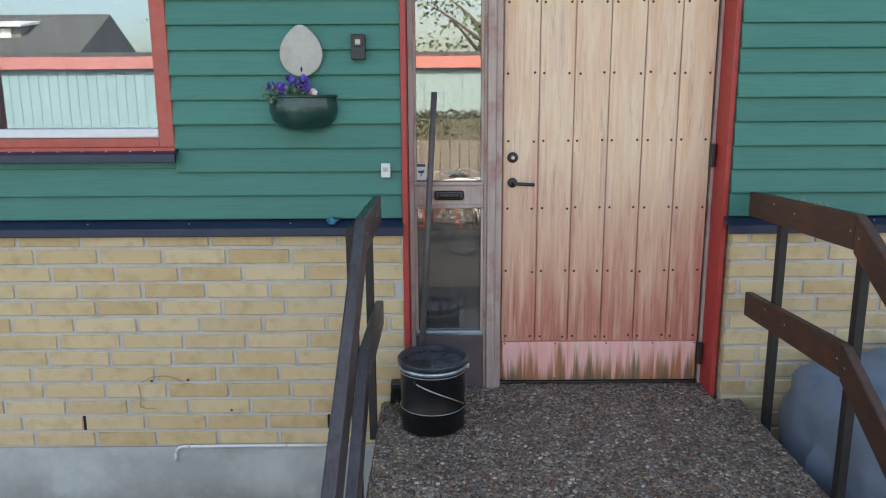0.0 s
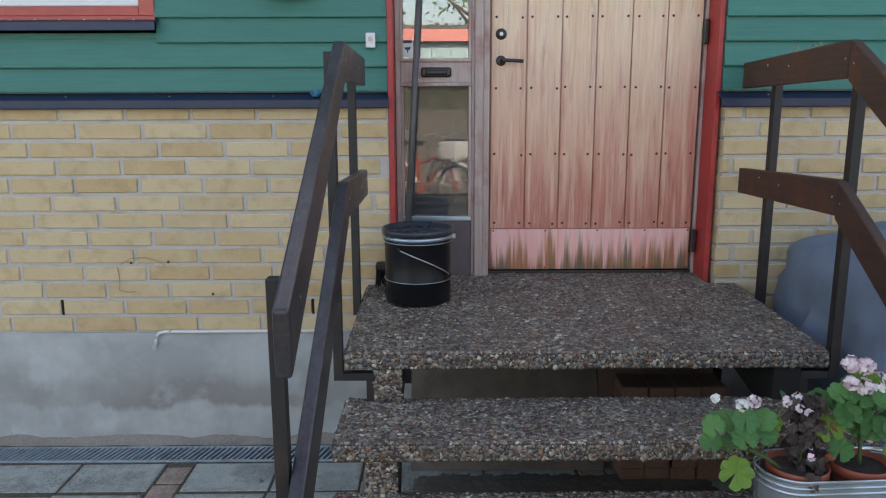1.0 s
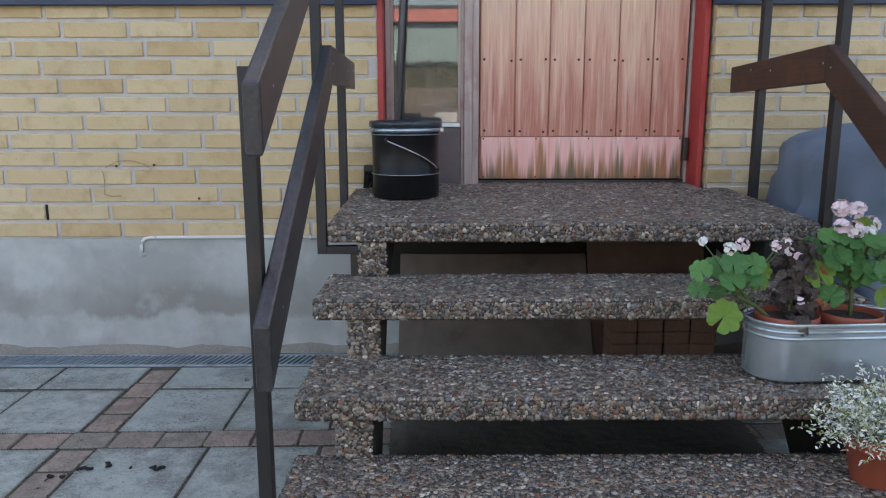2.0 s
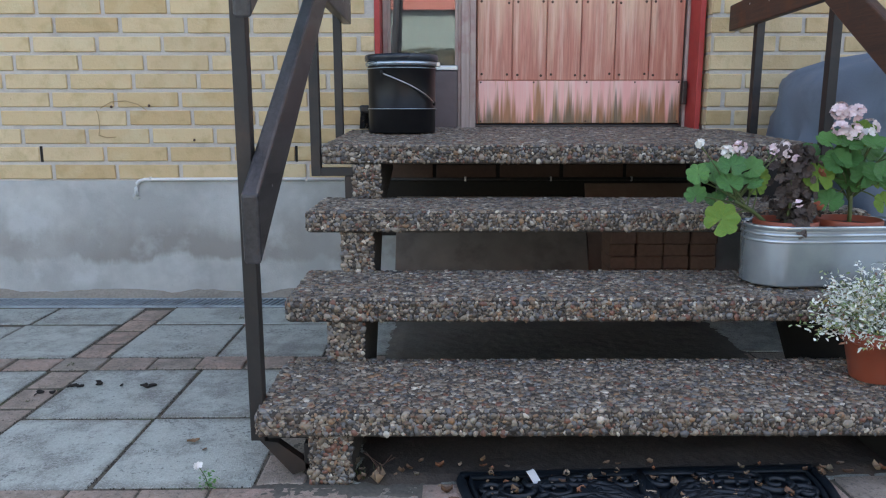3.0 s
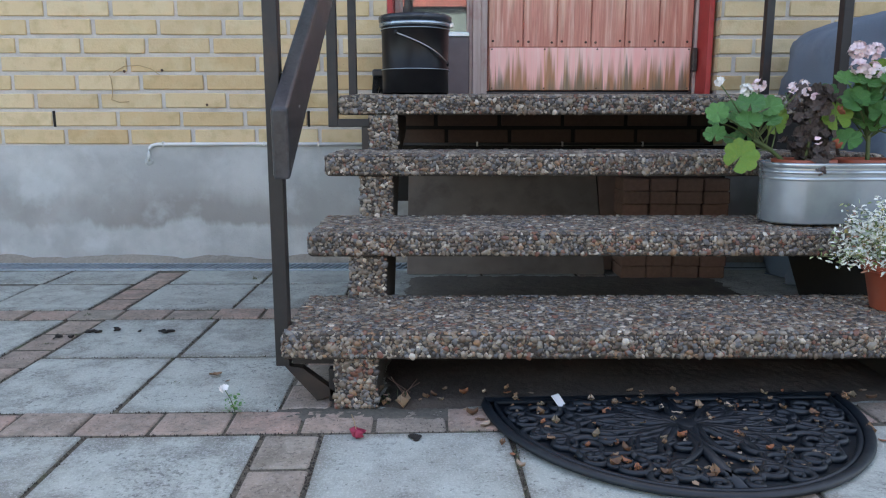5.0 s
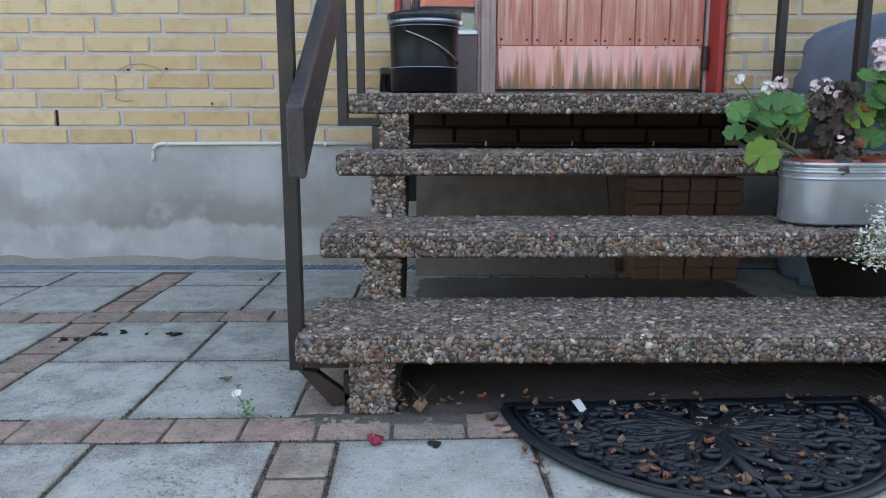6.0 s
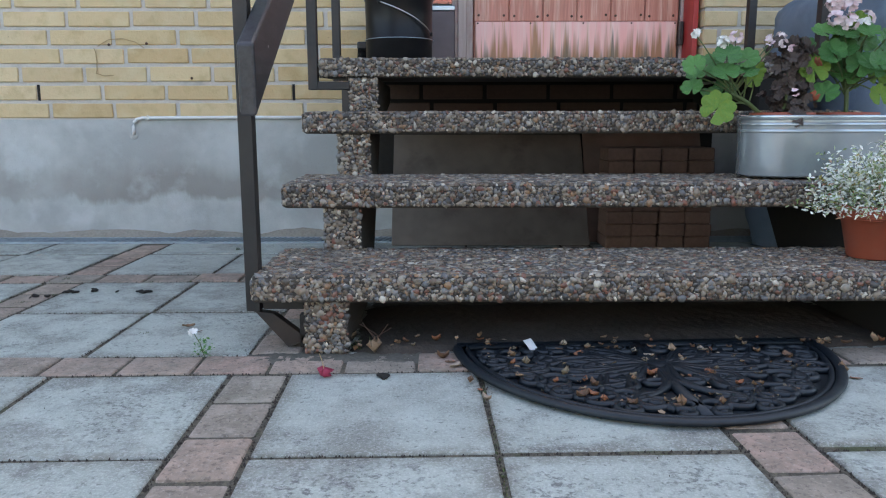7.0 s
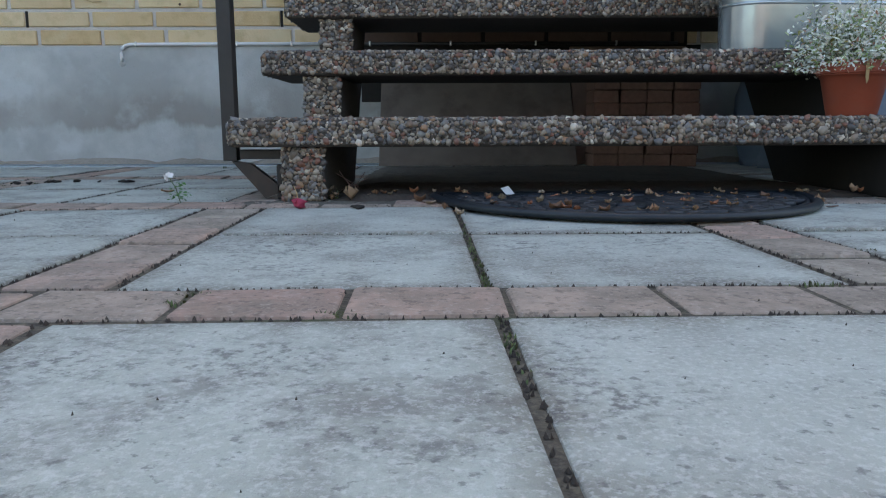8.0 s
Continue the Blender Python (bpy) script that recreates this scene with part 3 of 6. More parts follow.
mortar_w = structure("brick_wall_west", box(-4.0, DOOR_L, 1.7185, 1.745, BRICK_Z, 1.475), "mortar", "yellow brick wall with pale mortar joints, below green boards")
lay_bricks(mortar_w, -2.75, DOOR_L - 0.002, 0, 13)
mortar_e = structure("brick_wall_east", box(DOOR_R + 0.014, 4.0, 1.7185, 1.745, BRICK_Z, 1.475), "mortar", "yellow brick wall with pale mortar joints, past the door")
lay_bricks(mortar_e, DOOR_R + 0.012, 2.6, 0, 13, 0.11)
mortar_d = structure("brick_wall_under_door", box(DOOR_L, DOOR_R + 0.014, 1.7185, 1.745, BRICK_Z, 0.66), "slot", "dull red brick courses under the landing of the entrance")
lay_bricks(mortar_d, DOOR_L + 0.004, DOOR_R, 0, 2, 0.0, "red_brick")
# the return of the bricks into the niche
for r in range(3, 13):
    z = BRICK_Z + (r + 0.5) * COURSE
    part("brick", box(DOOR_R + 0.0085, DOOR_R + 0.0135, 1.7135, 1.79, z - 0.0315, z + 0.0315, 0.002, segments=1), "brick", mortar_e)
# open upright joints that let the cavity breathe
for x in (-1.383, -0.311):
    part("open_joint", box(x - 0.0055, x + 0.0055, 1.7165, 1.7187, BRICK_Z + COURSE + 0.004, BRICK_Z + 2 * COURSE - 0.004), "slot", mortar_w, "dark open joint")

# sheet-metal cover of the brick ledge
PROFILE = [(1.745, 1.505), (1.690, 1.478), (1.679, 1.476), (1.679, 1.444), (1.684, 1.440), (1.684, 1.470), (1.745, 1.497)]
for name, x0, x1 in (("ledge_flashing_west", -4.0, 0.030), ("ledge_flashing_east", 1.372, 4.0)):
    f = structure(name, prism(PROFILE, "x", x0, x1, 0.0015, segments=1), "flashing", "dark blue sheet-metal flashing on the brick ledge", category="trim")
    for k in range(9):
        x = x0 + 0.2 + k * 0.42
        if x < x1:
            part("rivet", lathe([(0.0, 0.003), (0.003, 0.002), (0.004, 0)], 8), "screw", f, at=pose(x, 1.715, 1.4905, 26, 0, 0))

# lapped boards
LAP0, LAP = 1.509, 0.0972


def siding(parent, x0, x1, r0, r1):
    for r in range(r0, r1):
        z = LAP0 + r * LAP
        o = rnd.uniform(-0.001, 0.001)
        prof = [(1.722 + o, z), (1.724 + o, z - 0.002), (1.742, z - 0.002), (1.748, z + LAP + 0.014), (1.740, z + LAP + 0.014), (1.7215 + o, z + 0.006)]
        part("plank", prism(prof, "x", x0, x1, 0.0008, segments=1), "siding", parent)


board_w = structure("board_wall_west", box(-4.0, DOOR_L - 0.004, 1.749, 1.7595, 1.50, 1.742), "siding", "dark green painted horizontal lap boards")
siding(board_w, -4.0, DOOR_L - 0.001, 0, 2)
siding(board_w, -0.899, DOOR_L - 0.001, 2, 18)
siding(board_w, -4.0, -2.335, 2, 18)
board_e = structure("board_wall_east", box(DOOR_R + 0.006, 4.0, 1.749, 1.7595, 1.50, 3.25), "siding", "dark green painted horizontal lap boards past the door")
siding(board_e, DOOR_R - 0.003, 4.0, 0, 18)

# red linings of the entrance
for name, x0, x1, y0 in (("door_lining_west", DOOR_L, DOOR_L + 0.022, 1.712), ("door_lining_east", DOOR_R - 0.026, DOOR_R - 0.004, 1.744)):
    structure(name, box(x0, x1, y0, 1.93, 0.688, 2.80, 0.002), "red", "bright red painted lining board of the entrance", category="trim")
structure("door_lining_top", box(DOOR_L + 0.022, DOOR_R - 0.024, 1.712, 1.93, 2.775, 2.80, 0.002), "red", "red painted top lining of the entrance", category="trim")

# unseen eaves and roof, added to keep the sun off the front
structure("roof", prism([(1.30, 3.25), (6.5, 5.6), (6.5, 5.75), (1.30, 3.42)], "x", -8, 8), "roof", "unseen dark roof of the house, added to shade its front", category="roof")
structure("wall_upper", box(-8, -4.0, 1.72, 2.0, 0, 3.35), "siding", "green boarded wall further along the house")
structure("wall_upper_east", box(4.0, 8, 1.72, 2.0, 0, 3.35), "siding", "green boarded wall further along the house")
# made-up rooms behind the glass, their dimness put into a near-black colour
structure("floor", box(-4, 4, 2.0, 6.0, 0.55, 0.68), "dark", "made-up hall floor, coloured near-black for a dim room", category="floor")
structure("wall_back", box(-4, 4, 6.0, 6.2, 0.55, 3.4), "dark", "made-up back wall of the hall, dim by its colour")
structure("wall_inner", box(-0.25, -0.15, 2.0, 6.0, 0.68, 3.4), "dark", "made-up inner wall between hall and room, dim by its colour")
structure("wall_side", box(3.9, 4.0, 2.0, 6.0, 0.68, 3.4), "dark", "made-up side wall of the hall, dim by its colour")
structure("wall_side_west", box(-4.0, -3.9, 2.0, 6.0, 0.68, 3.4), "dark", "made-up side wall of the room, dim by its colour")
structure("ceiling", box(-4, 4, 2.0, 6.0, 3.1, 3.2), "dark", "made-up ceiling of the rooms, dim by its colour", category="ceiling")

# ---- the door and its sidelight ----
door_frame = tagged(new("door_frame"), "weathered pinkish wooden door frame with a narrow sidelight", "door frame", kind="structure")
for x0, x1, y0 in ((0.050, 0.071, 1.835), (0.384, 0.420, 1.828), (0.420, 0.447, 1.838), (1.3535, 1.366, 1.872)):
    part("stile", box(x0, x1, y0, 1.93, 0.690, 2.775, 0.003), "frame", door_frame)
part("stile", box(0.370, 0.384, 1.846, 1.93, 0.69, 2.775, 0.003), "frame", door_frame)
part("rail", box(0.0715, 0.3695, 1.842, 1.925, 1.545, 1.630, 0.003), "frame", door_frame)
part("bead", box(0.0715, 0.3695, 1.833, 1.86, 1.630, 1.644, 0.003), "frame", door_frame)
part("bead", box(0.0715, 0.3695, 1.838, 1.86, 1.530, 1.545, 0.003), "frame", door_frame)
part("bead", box(0.0715, 0.3695, 1.84, 1.862, 0.955, 0.975, 0.003), "tin_rim", door_frame, "pale glazing bead")
part("bottom_panel", box(0.0715, 0.3695, 1.845, 1.915, 0.690, 0.9545, 0.004), "panel", door_frame, "grey-brown plate below the glass")
for x0, x1 in ((0.0715, 0.083), (0.358, 0.3695)):
    part("bead", box(x0, x1, 1.843, 1.862, 0.976, 1.529, 0.002), "frame", door_frame)
    part("bead", box(x0, x1, 1.843, 1.862, 1.645, 2.77, 0.002), "frame", door_frame)
part("threshold", box(0.447, 1.352, 1.872, 1.93, 0.682, 0.724, 0.003), "bronze", door_frame, "dark worn threshold")
pane = part("pane", box(0.084, 0.357, 1.866, 1.870, 0.976, 1.529), "wired", door_frame, "ribbed glass pane")
pane.visible_shadow = False
pane = part("pane", box(0.084, 0.357, 1.866, 1.870, 1.645, 2.77), "pane", door_frame, "clear glass pane")
pane.visible_shadow = False
# letter slot
slot = part("letter_slot", box(0.158, 0.285, 1.832, 1.845, 1.567, 1.607, 0.010, segments=3), "bronze", door_frame, "dark metal letter slot with a flap")
part("flap", box(0.176, 0.267, 1.828, 1.834, 1.577, 1.597, 0.006, segments=3), "bronze", slot)
# alarm label on the glass
sticker = part("sticker", box(0.078, 0.124, 1.8645, 1.8655, 1.650, 1.722), "white", door_frame, "small white alarm label with a dark mark")
part("mark", box(0.082, 0.120, 1.8637, 1.8644, 1.708, 1.719), "black", sticker)
part("mark", prism([(0.088, 1.69), (0.115, 1.693), (0.112, 1.681), (0.104, 1.679), (0.104, 1.668), (0.099, 1.668), (0.099, 1.680), (0.09, 1.682)], "y", 1.8637, 1.8644), "flashing", sticker)

door = tagged(new("door_1"), "weathered pale wooden plank door, red stain left at its foot, pink kick plate", "door", kind="structure")
part("leaf", box(0.452, 1.348, 1.892, 1.94, 0.728, 2.77, 0.003), "door", door)
SEAMS = [0.453, 0.606, 0.754, 0.902, 1.050, 1.198, 1.347]
for i, (a, b) in enumerate(zip(SEAMS, SEAMS[1:])):
    o = rnd.uniform(-0.001, 0.001)
    part("plank", box(a + 0.002, b - 0.002, 1.879 + o, 1.8915, 0.914, 2.769, 0.004), "door", door, at=pose(0, 0, 0))
    for z in (0.937, 1.239, 1.523, 1.814, 2.097, 2.385):
        for x in (a + 0.021, b - 0.021):
            part("nail", lathe([(0.0, 0.0035), (0.004, 0.0028), (0.006, 0)], 8), "rust", door, at=pose(x + rnd.uniform(-0.004, 0.004), 1.8795 + o, z + rnd.uniform(-0.004, 0.004), 90, 0, 0))
kick = part("kick_plate", box(0.461, 1.338, 1.872, 1.8915, 0.730, 0.912, 0.002), "kick", door, "pink painted kick plate with rusty drips")
for x in (0.47, 0.70, 0.93, 1.14, 1.33):
    for z in (0.738, 0.905):
        part("screw", lathe([(0, 0.002), (0.003, 0.0015), (0.004, 0)], 8), "rust", kick, at=pose(x, 1.872, z, 90, 0, 0))
lock = part("lock", lathe([(0, 0.011), (0.012, 0.011), (0.020, 0.007), (0.024, 0.0)], 24), "bronze", door, "round lock cylinder", True, pose(0.496, 1.879, 1.744, 90, 0, 0))
part("keyway", lathe([(0, 0.015), (0.007, 0.015), (0.008, 0.010)], 16), "screw", lock)
handle = part("handle", lathe([(0, 0.010), (0.014, 0.010), (0.020, 0.006), (0.022, 0.0)], 24), "bronze", door, "dark lever handle", True, pose(0.496, 1.879, 1.635, 90, 0, 0))
part("lever", tube([(0, 0, 0.008), (0, 0, 0.04), (0.006, 0, 0.047), (0.02, 0, 0.049), (0.09, -0.004, 0.049)], 0.0075, 10), "bronze", handle, smooth=True)
for z in (1.75, 0.86):
    part("hinge", box(1.341, 1.361, 1.845, 1.869, z - 0.05, z + 0.05, 0.004), "bronze", door, "dark hinge")

# ---- the window ----
window = tagged(new("window_1"), "red-framed window mirroring the yard, white inner bead", "window", kind="structure")
WX0, WX1, WZ0, WZ1 = -2.335, -0.898, 1.806, 2.98
for x0, x1, z0, z1 in ((WX1 - 0.062, WX1, WZ0, WZ1), (WX0, WX0 + 0.062, WZ0, WZ1), (WX0 + 0.062, WX1 - 0.062, WZ0, WZ0 + 0.037), (WX0 + 0.062, WX1 - 0.062, WZ1 - 0.055, WZ1), (-1.686, -1.642, WZ0 + 0.037, WZ1 - 0.055)):
    part("window_frame", box(x0, x1, 1.722, 1.86, z0, z1, 0.004), "win_red", window)
for x0, x1 in ((WX0 + 0.062, -1.686), (-1.642, WX1 - 0.062)):
    for a, b, c, d in ((x0, x0 + 0.006, WZ0 + 0.076, WZ1 - 0.055), (x1 - 0.006, x1, WZ0 + 0.076, WZ1 - 0.055)):
        part("bead", box(a, b, 1.752, 1.79, c, d, 0.002), "win_red", window)
    part("bead", box(x0 + 0.001, x1 - 0.001, 1.734, 1.789, WZ0 + 0.038, WZ0 + 0.075, 0.006), "white_paint", window, "white lower bead")
    pane = part("pane", box(x0 + 0.001, x1 - 0.001, 1.790, 1.794, WZ0 + 0.038, WZ1 - 0.056), "glass", window, "glass pane")
    pane.visible_shadow = False
sill = part("window_sill", prism([(1.76, 1.804), (1.69, 1.782), (1.684, 1.780), (1.684, 1.748), (1.689, 1.746), (1.689, 1.772), (1.76, 1.795)], "x", WX0 - 0.02, WX1 + 0.01, 0.001, segments=1), "flashing", window, "dark blue sheet-metal sill")
for k in range(12):
    part("screw", lathe([(0, 0.003), (0.004, 0.002), (0.005, 0)], 8), "screw", sill, at=pose(WX1 - 0.08 - k * 0.098, 1.712, 1.7905, 20, 0, 0))
part("lower_board", box(WX0, WX1, 1.7205, 1.7585, 1.786, 1.8055, 0.002), "win_red", window)

# ---- things on the wall ----
t = thing("wall_plaque", "pale leaf-shaped clay plaque with a small hole, on green boards", "plaque", pose(-0.365, 1.722, 2.18, 90, 0, 0))
pts = []
for i in range(40):
    a = 2 * math.pi * i / 40
    w = 0.0805 * math.sin(a) * (1 - 0.13 * math.cos(a) - 0.05 * math.cos(2 * a))
    h = 0.097 * math.cos(a) + 0.007 * max(0, math.cos(a)) ** 12
    pts.append((w, h))
part("plate", prism(pts, "z", 0.004, 0.020, 0.005, segments=3), "ceramic", t, smooth=True)
part("hole", prism([(0.0, -0.055), (0.004, -0.065), (0.0035, -0.078), (-0.0035, -0.078), (-0.004, -0.065)], "z", 0.0195, 0.0208), "slot", t)

t = thing("wall_box", "small black plastic wall box with a pale window", "wall box", pose(-0.138, 1.722, 2.197))
part("case", box(-0.028, 0.028, -0.030, 0, -0.049, 0.049, 0.004), "black", t)
part("bezel", box(-0.019, 0.019, -0.033, -0.029, 0.0, 0.04, 0.003), "bronze", t)
part("window", box(-0.010, 0.010, -0.0355, -0.0325, 0.008, 0.028, 0.003), "ceramic", t)

t = thing("doorbell", "small white doorbell push on the green boards", "doorbell", pose(-0.040, 1.722, 1.708))
part("case", box(-0.019, 0.019, -0.016, 0, -0.029, 0.029, 0.003), "white", t)
part("button", box(-0.009, 0.009, -0.0205, -0.0155, -0.004, 0.014, 0.002), "ceramic", t)

t = thing("rubber_scrap", "crumpled blue rubber scrap lying on the ledge flashing", "scrap", pose(-0.262, 1.700, 1.482))
b = bmesh.new()
bmesh.ops.create_icosphere(b, subdivisions=3, radius=0.022)
for v in b.verts:
    v.co = Vector((v.co.x * 1.1, v.co.y * 0.8, v.co.z * 0.75 + 0.019))
part("scrap", roughen(b, 0.012, 55), "blue", t, smooth=True)

# half-bowl planter
t = thing("wall_planter", "dark green glazed half-bowl planter with violet pansies, hung on the boards", "planter", pose(-0.365, 1.722, 1.87))
prof = [(0.0, 0.0), (0.065, 0.003), (0.102, 0.018), (0.126, 0.045), (0.137, 0.078), (0.136, 0.108), (0.130, 0.128), (0.133, 0.138), (0.123, 0.138), (0.118, 0.10), (0.0, 0.095)]
part("bowl", lathe(prof, 40, 1.0, 0.92, arc=math.pi, start=math.pi), "glaze", t, smooth=True)
part("rim", tube([(0.132 * math.cos(math.pi + math.pi * i / 24), 0.121 * math.sin(math.pi + math.pi * i / 24), 0.137) for i in range(25)], 0.006, 8), "glaze", t, smooth=True)
part("back", box(-0.095, 0.095, -0.004, 0, 0.03, 0.120), "glaze", t)
part("soil", prism([(0.122 * math.cos(math.pi + math.pi * i / 24), 0.112 * math.sin(math.pi + math.pi * i / 24)) for i in range(25)], "z", 0.108, 0.122), "soil", t)

# ---- leaves and flowers ----


def scalloped_leaf(r, lobes=7, cup=0.25, seed=0):
    """A round, scalloped leaf with a notch; its stalk end at the origin, lying in xy."""
    g = random.Random(seed)
    bm = bmesh.new()
    c = bm.verts.new((0, 0, 0))
    n = lobes * 6
    inner, outer = [], []
    for i in range(n + 1):
        a = math.pi * 0.06 + (2 * math.pi - math.pi * 0.12) * i / n - math.pi / 2
        s = 0.86 + 0.14 * abs(math.sin(math.pi * (i / 6.0))) ** 0.7
        rr = r * s * (0.97 + 0.05 * g.random())
        ridge = 0.05 * r * math.cos(2 * math.pi * (i / 6.0 - 0.5))
        inner.append(bm.verts.new((0.55 * rr * math.cos(a), 0.55 * rr * math.sin(a), cup * r * 0.25 + ridge * 0.7)))
        outer.append(bm.verts.new((rr * math.cos(a), rr * math.sin(a), cup * r * 0.55 + ridge + 0.06 * r * (g.random() - 0.5) + 0.05 * r * math.sin(2 * a + seed))))
    for i in range(n):
        bm.faces.new((c, inner[i], inner[i + 1]))
        bm.faces.new((inner[i], outer[i], outer[i + 1], inner[i + 1]))
    return bm


GER = [mesh_of("leaf", scalloped_leaf(1.0, 7, 0.25 + 0.25 * (i % 3), i), M["geranium"], True) for i in range(5)]
YEL = [mesh_of("leaf", scalloped_leaf(1.0, 7, 0.3, 20 + i), M["yellowing"], True) for i in range(2)]
PUR = [mesh_of("leaf", roughen(scalloped_leaf(1.0, 6, 0.4 + 0.3 * (i % 2), 40 + i), 0.28, 2.3, i), M["purple"], True) for i in range(5)]
ORA = mesh_of("leaf", roughen(scalloped_leaf(1.0, 6, 0.5, 49), 0.25, 2.3, 9), M["orange_leaf"], True)


def facing(p, normal, size, spin=0.0):
    q = Vector(normal).normalized().to_track_quat("Z", "Y")
    return Matrix.LocRotScale(Vector(p), q @ Euler((0, 0, spin)).to_quaternion(), (size, size, size))


def blossom(parent, p, radius, count, mat, g, petal=0.011):
    """A ball of small five-petalled flowers."""
    bm = bmesh.new()
    for i in range(count):
        d = Vector((g.gauss(0, 1), g.gauss(0, 1), g.gauss(0.25, 1))).normalized()
        c = Vector(p) + d * radius * (0.7 + 0.3 * g.random())
        q = d.to_track_quat("Z", "Y")
        for k in range(5):
            a = 2 * math.pi * k / 5 + g.random() * 0.3
            w = petal * g.uniform(0.8, 1.2)
            loc = [(0, 0, 0), (0.55 * w * math.cos(a - 0.75), 0.55 * w * math.sin(a - 0.75), 0.12 * w), (0.92 * w * math.cos(a - 0.5), 0.92 * w * math.sin(a - 0.5), 0.34 * w), (w * 1.08 * math.cos(a), w * 1.08 * math.sin(a), 0.40 * w), (0.92 * w * math.cos(a + 0.5), 0.92 * w * math.sin(a + 0.5), 0.34 * w), (0.55 * w * math.cos(a + 0.75), 0.55 * w * math.sin(a + 0.75), 0.12 * w)]
            bm.faces.new([bm.verts.new(c + q @ Vector(v)) for v in loc])
    return part("blossom", bm, mat, parent)


def stalk(a, b, r, bow=0.02, bm=None):
    a, b = Vector(a), Vector(b)
    mid = (a + b) / 2 + Vector((bow * 0.4, -bow * 0.3, bow))
    pts = [a.lerp(mid, t / 4).lerp(mid.lerp(b, t / 4), t / 4) for t in range(5)]
    return tube(pts, r, 6, bm)


def tapered_pot(parent, r_top, r_bot, h, z=0.0, soil=0.85):
    prof = [(0, 0), (r_bot * 0.96, 0), (r_bot, 0.003), (r_bot + (r_top - r_bot) * 0.72, h * 0.76), (r_top * 0.985, h * 0.78), (r_top, h * 0.80), (r_top, h * 0.985), (r_top * 0.98, h), (r_top * 0.95, h * 0.985), (r_top * 0.92, h * 0.7), (0, h * 0.7)]
    pot = part("pot", lathe(prof, 40), "terracotta", parent, "terracotta plastic pot", True)
    part("soil", roughen(lathe([(0, h * soil + 0.004), (r_top * 0.5, h * soil + 0.004), (r_top * 0.925, h * soil)], 20), 0.003, 60), "soil", parent)
    return pot


# pansies in the planter
g = random.Random(11)
plant = thing("pansy_plant", "violet pansies with small green leaves in a planter", "flowers", pose(-0.365, 1.722, 1.985))
b = bmesh.new()
for i in range(300):
    p = Vector((g.uniform(-0.145, 0.05), g.uniform(-0.115, -0.01), g.uniform(0.0, 0.062)))
    q = Vector((g.gauss(0, 0.6), g.gauss(-0.5, 0.6), 1)).normalized().to_track_quat("Z", "Y")
    w = g.uniform(0.006, 0.012)
    b.faces.new([b.verts.new(p + q @ Vector(v)) for v in ((0, -w, 0), (w * 0.6, 0, w * 0.2), (0, w, 0), (-w * 0.6, 0, w * 0.2))])
tagged(part("leaves", b, "grey_leaf", plant), kind="stuff")
for i in range(15):
    blossom(plant, (g.uniform(-0.115, 0.035) if i else -0.12, g.uniform(-0.10, -0.03), g.uniform(0.045, 0.09)), 0.009, 3, "violet", g, 0.015)
blossom(plant, (0.052, -0.07, 0.036), 0.010, 4, "petal", g, 0.012)

# ---- the concrete stairs ----
TX1 = 1.487
TOPS = [0.1725, 0.3365, 0.5115, 0.679]
NOSE = [0.018, 0.312, 0.600, 0.897]
WEST_END = [-0.089, -0.080, -0.076, -0.075]
THICK, DEEP = 0.058, 0.335
ico = bmesh.new()
bmesh.ops.create_icosphere(ico, subdivisions=1, radius=1.0)
ICO_V = np.array([v.co[:] for v in ico.verts])
ICO_F = np.array([[v.index for v in f.verts] for f in ico.faces])
ico.free()
prng = np.random.default_rng(8)


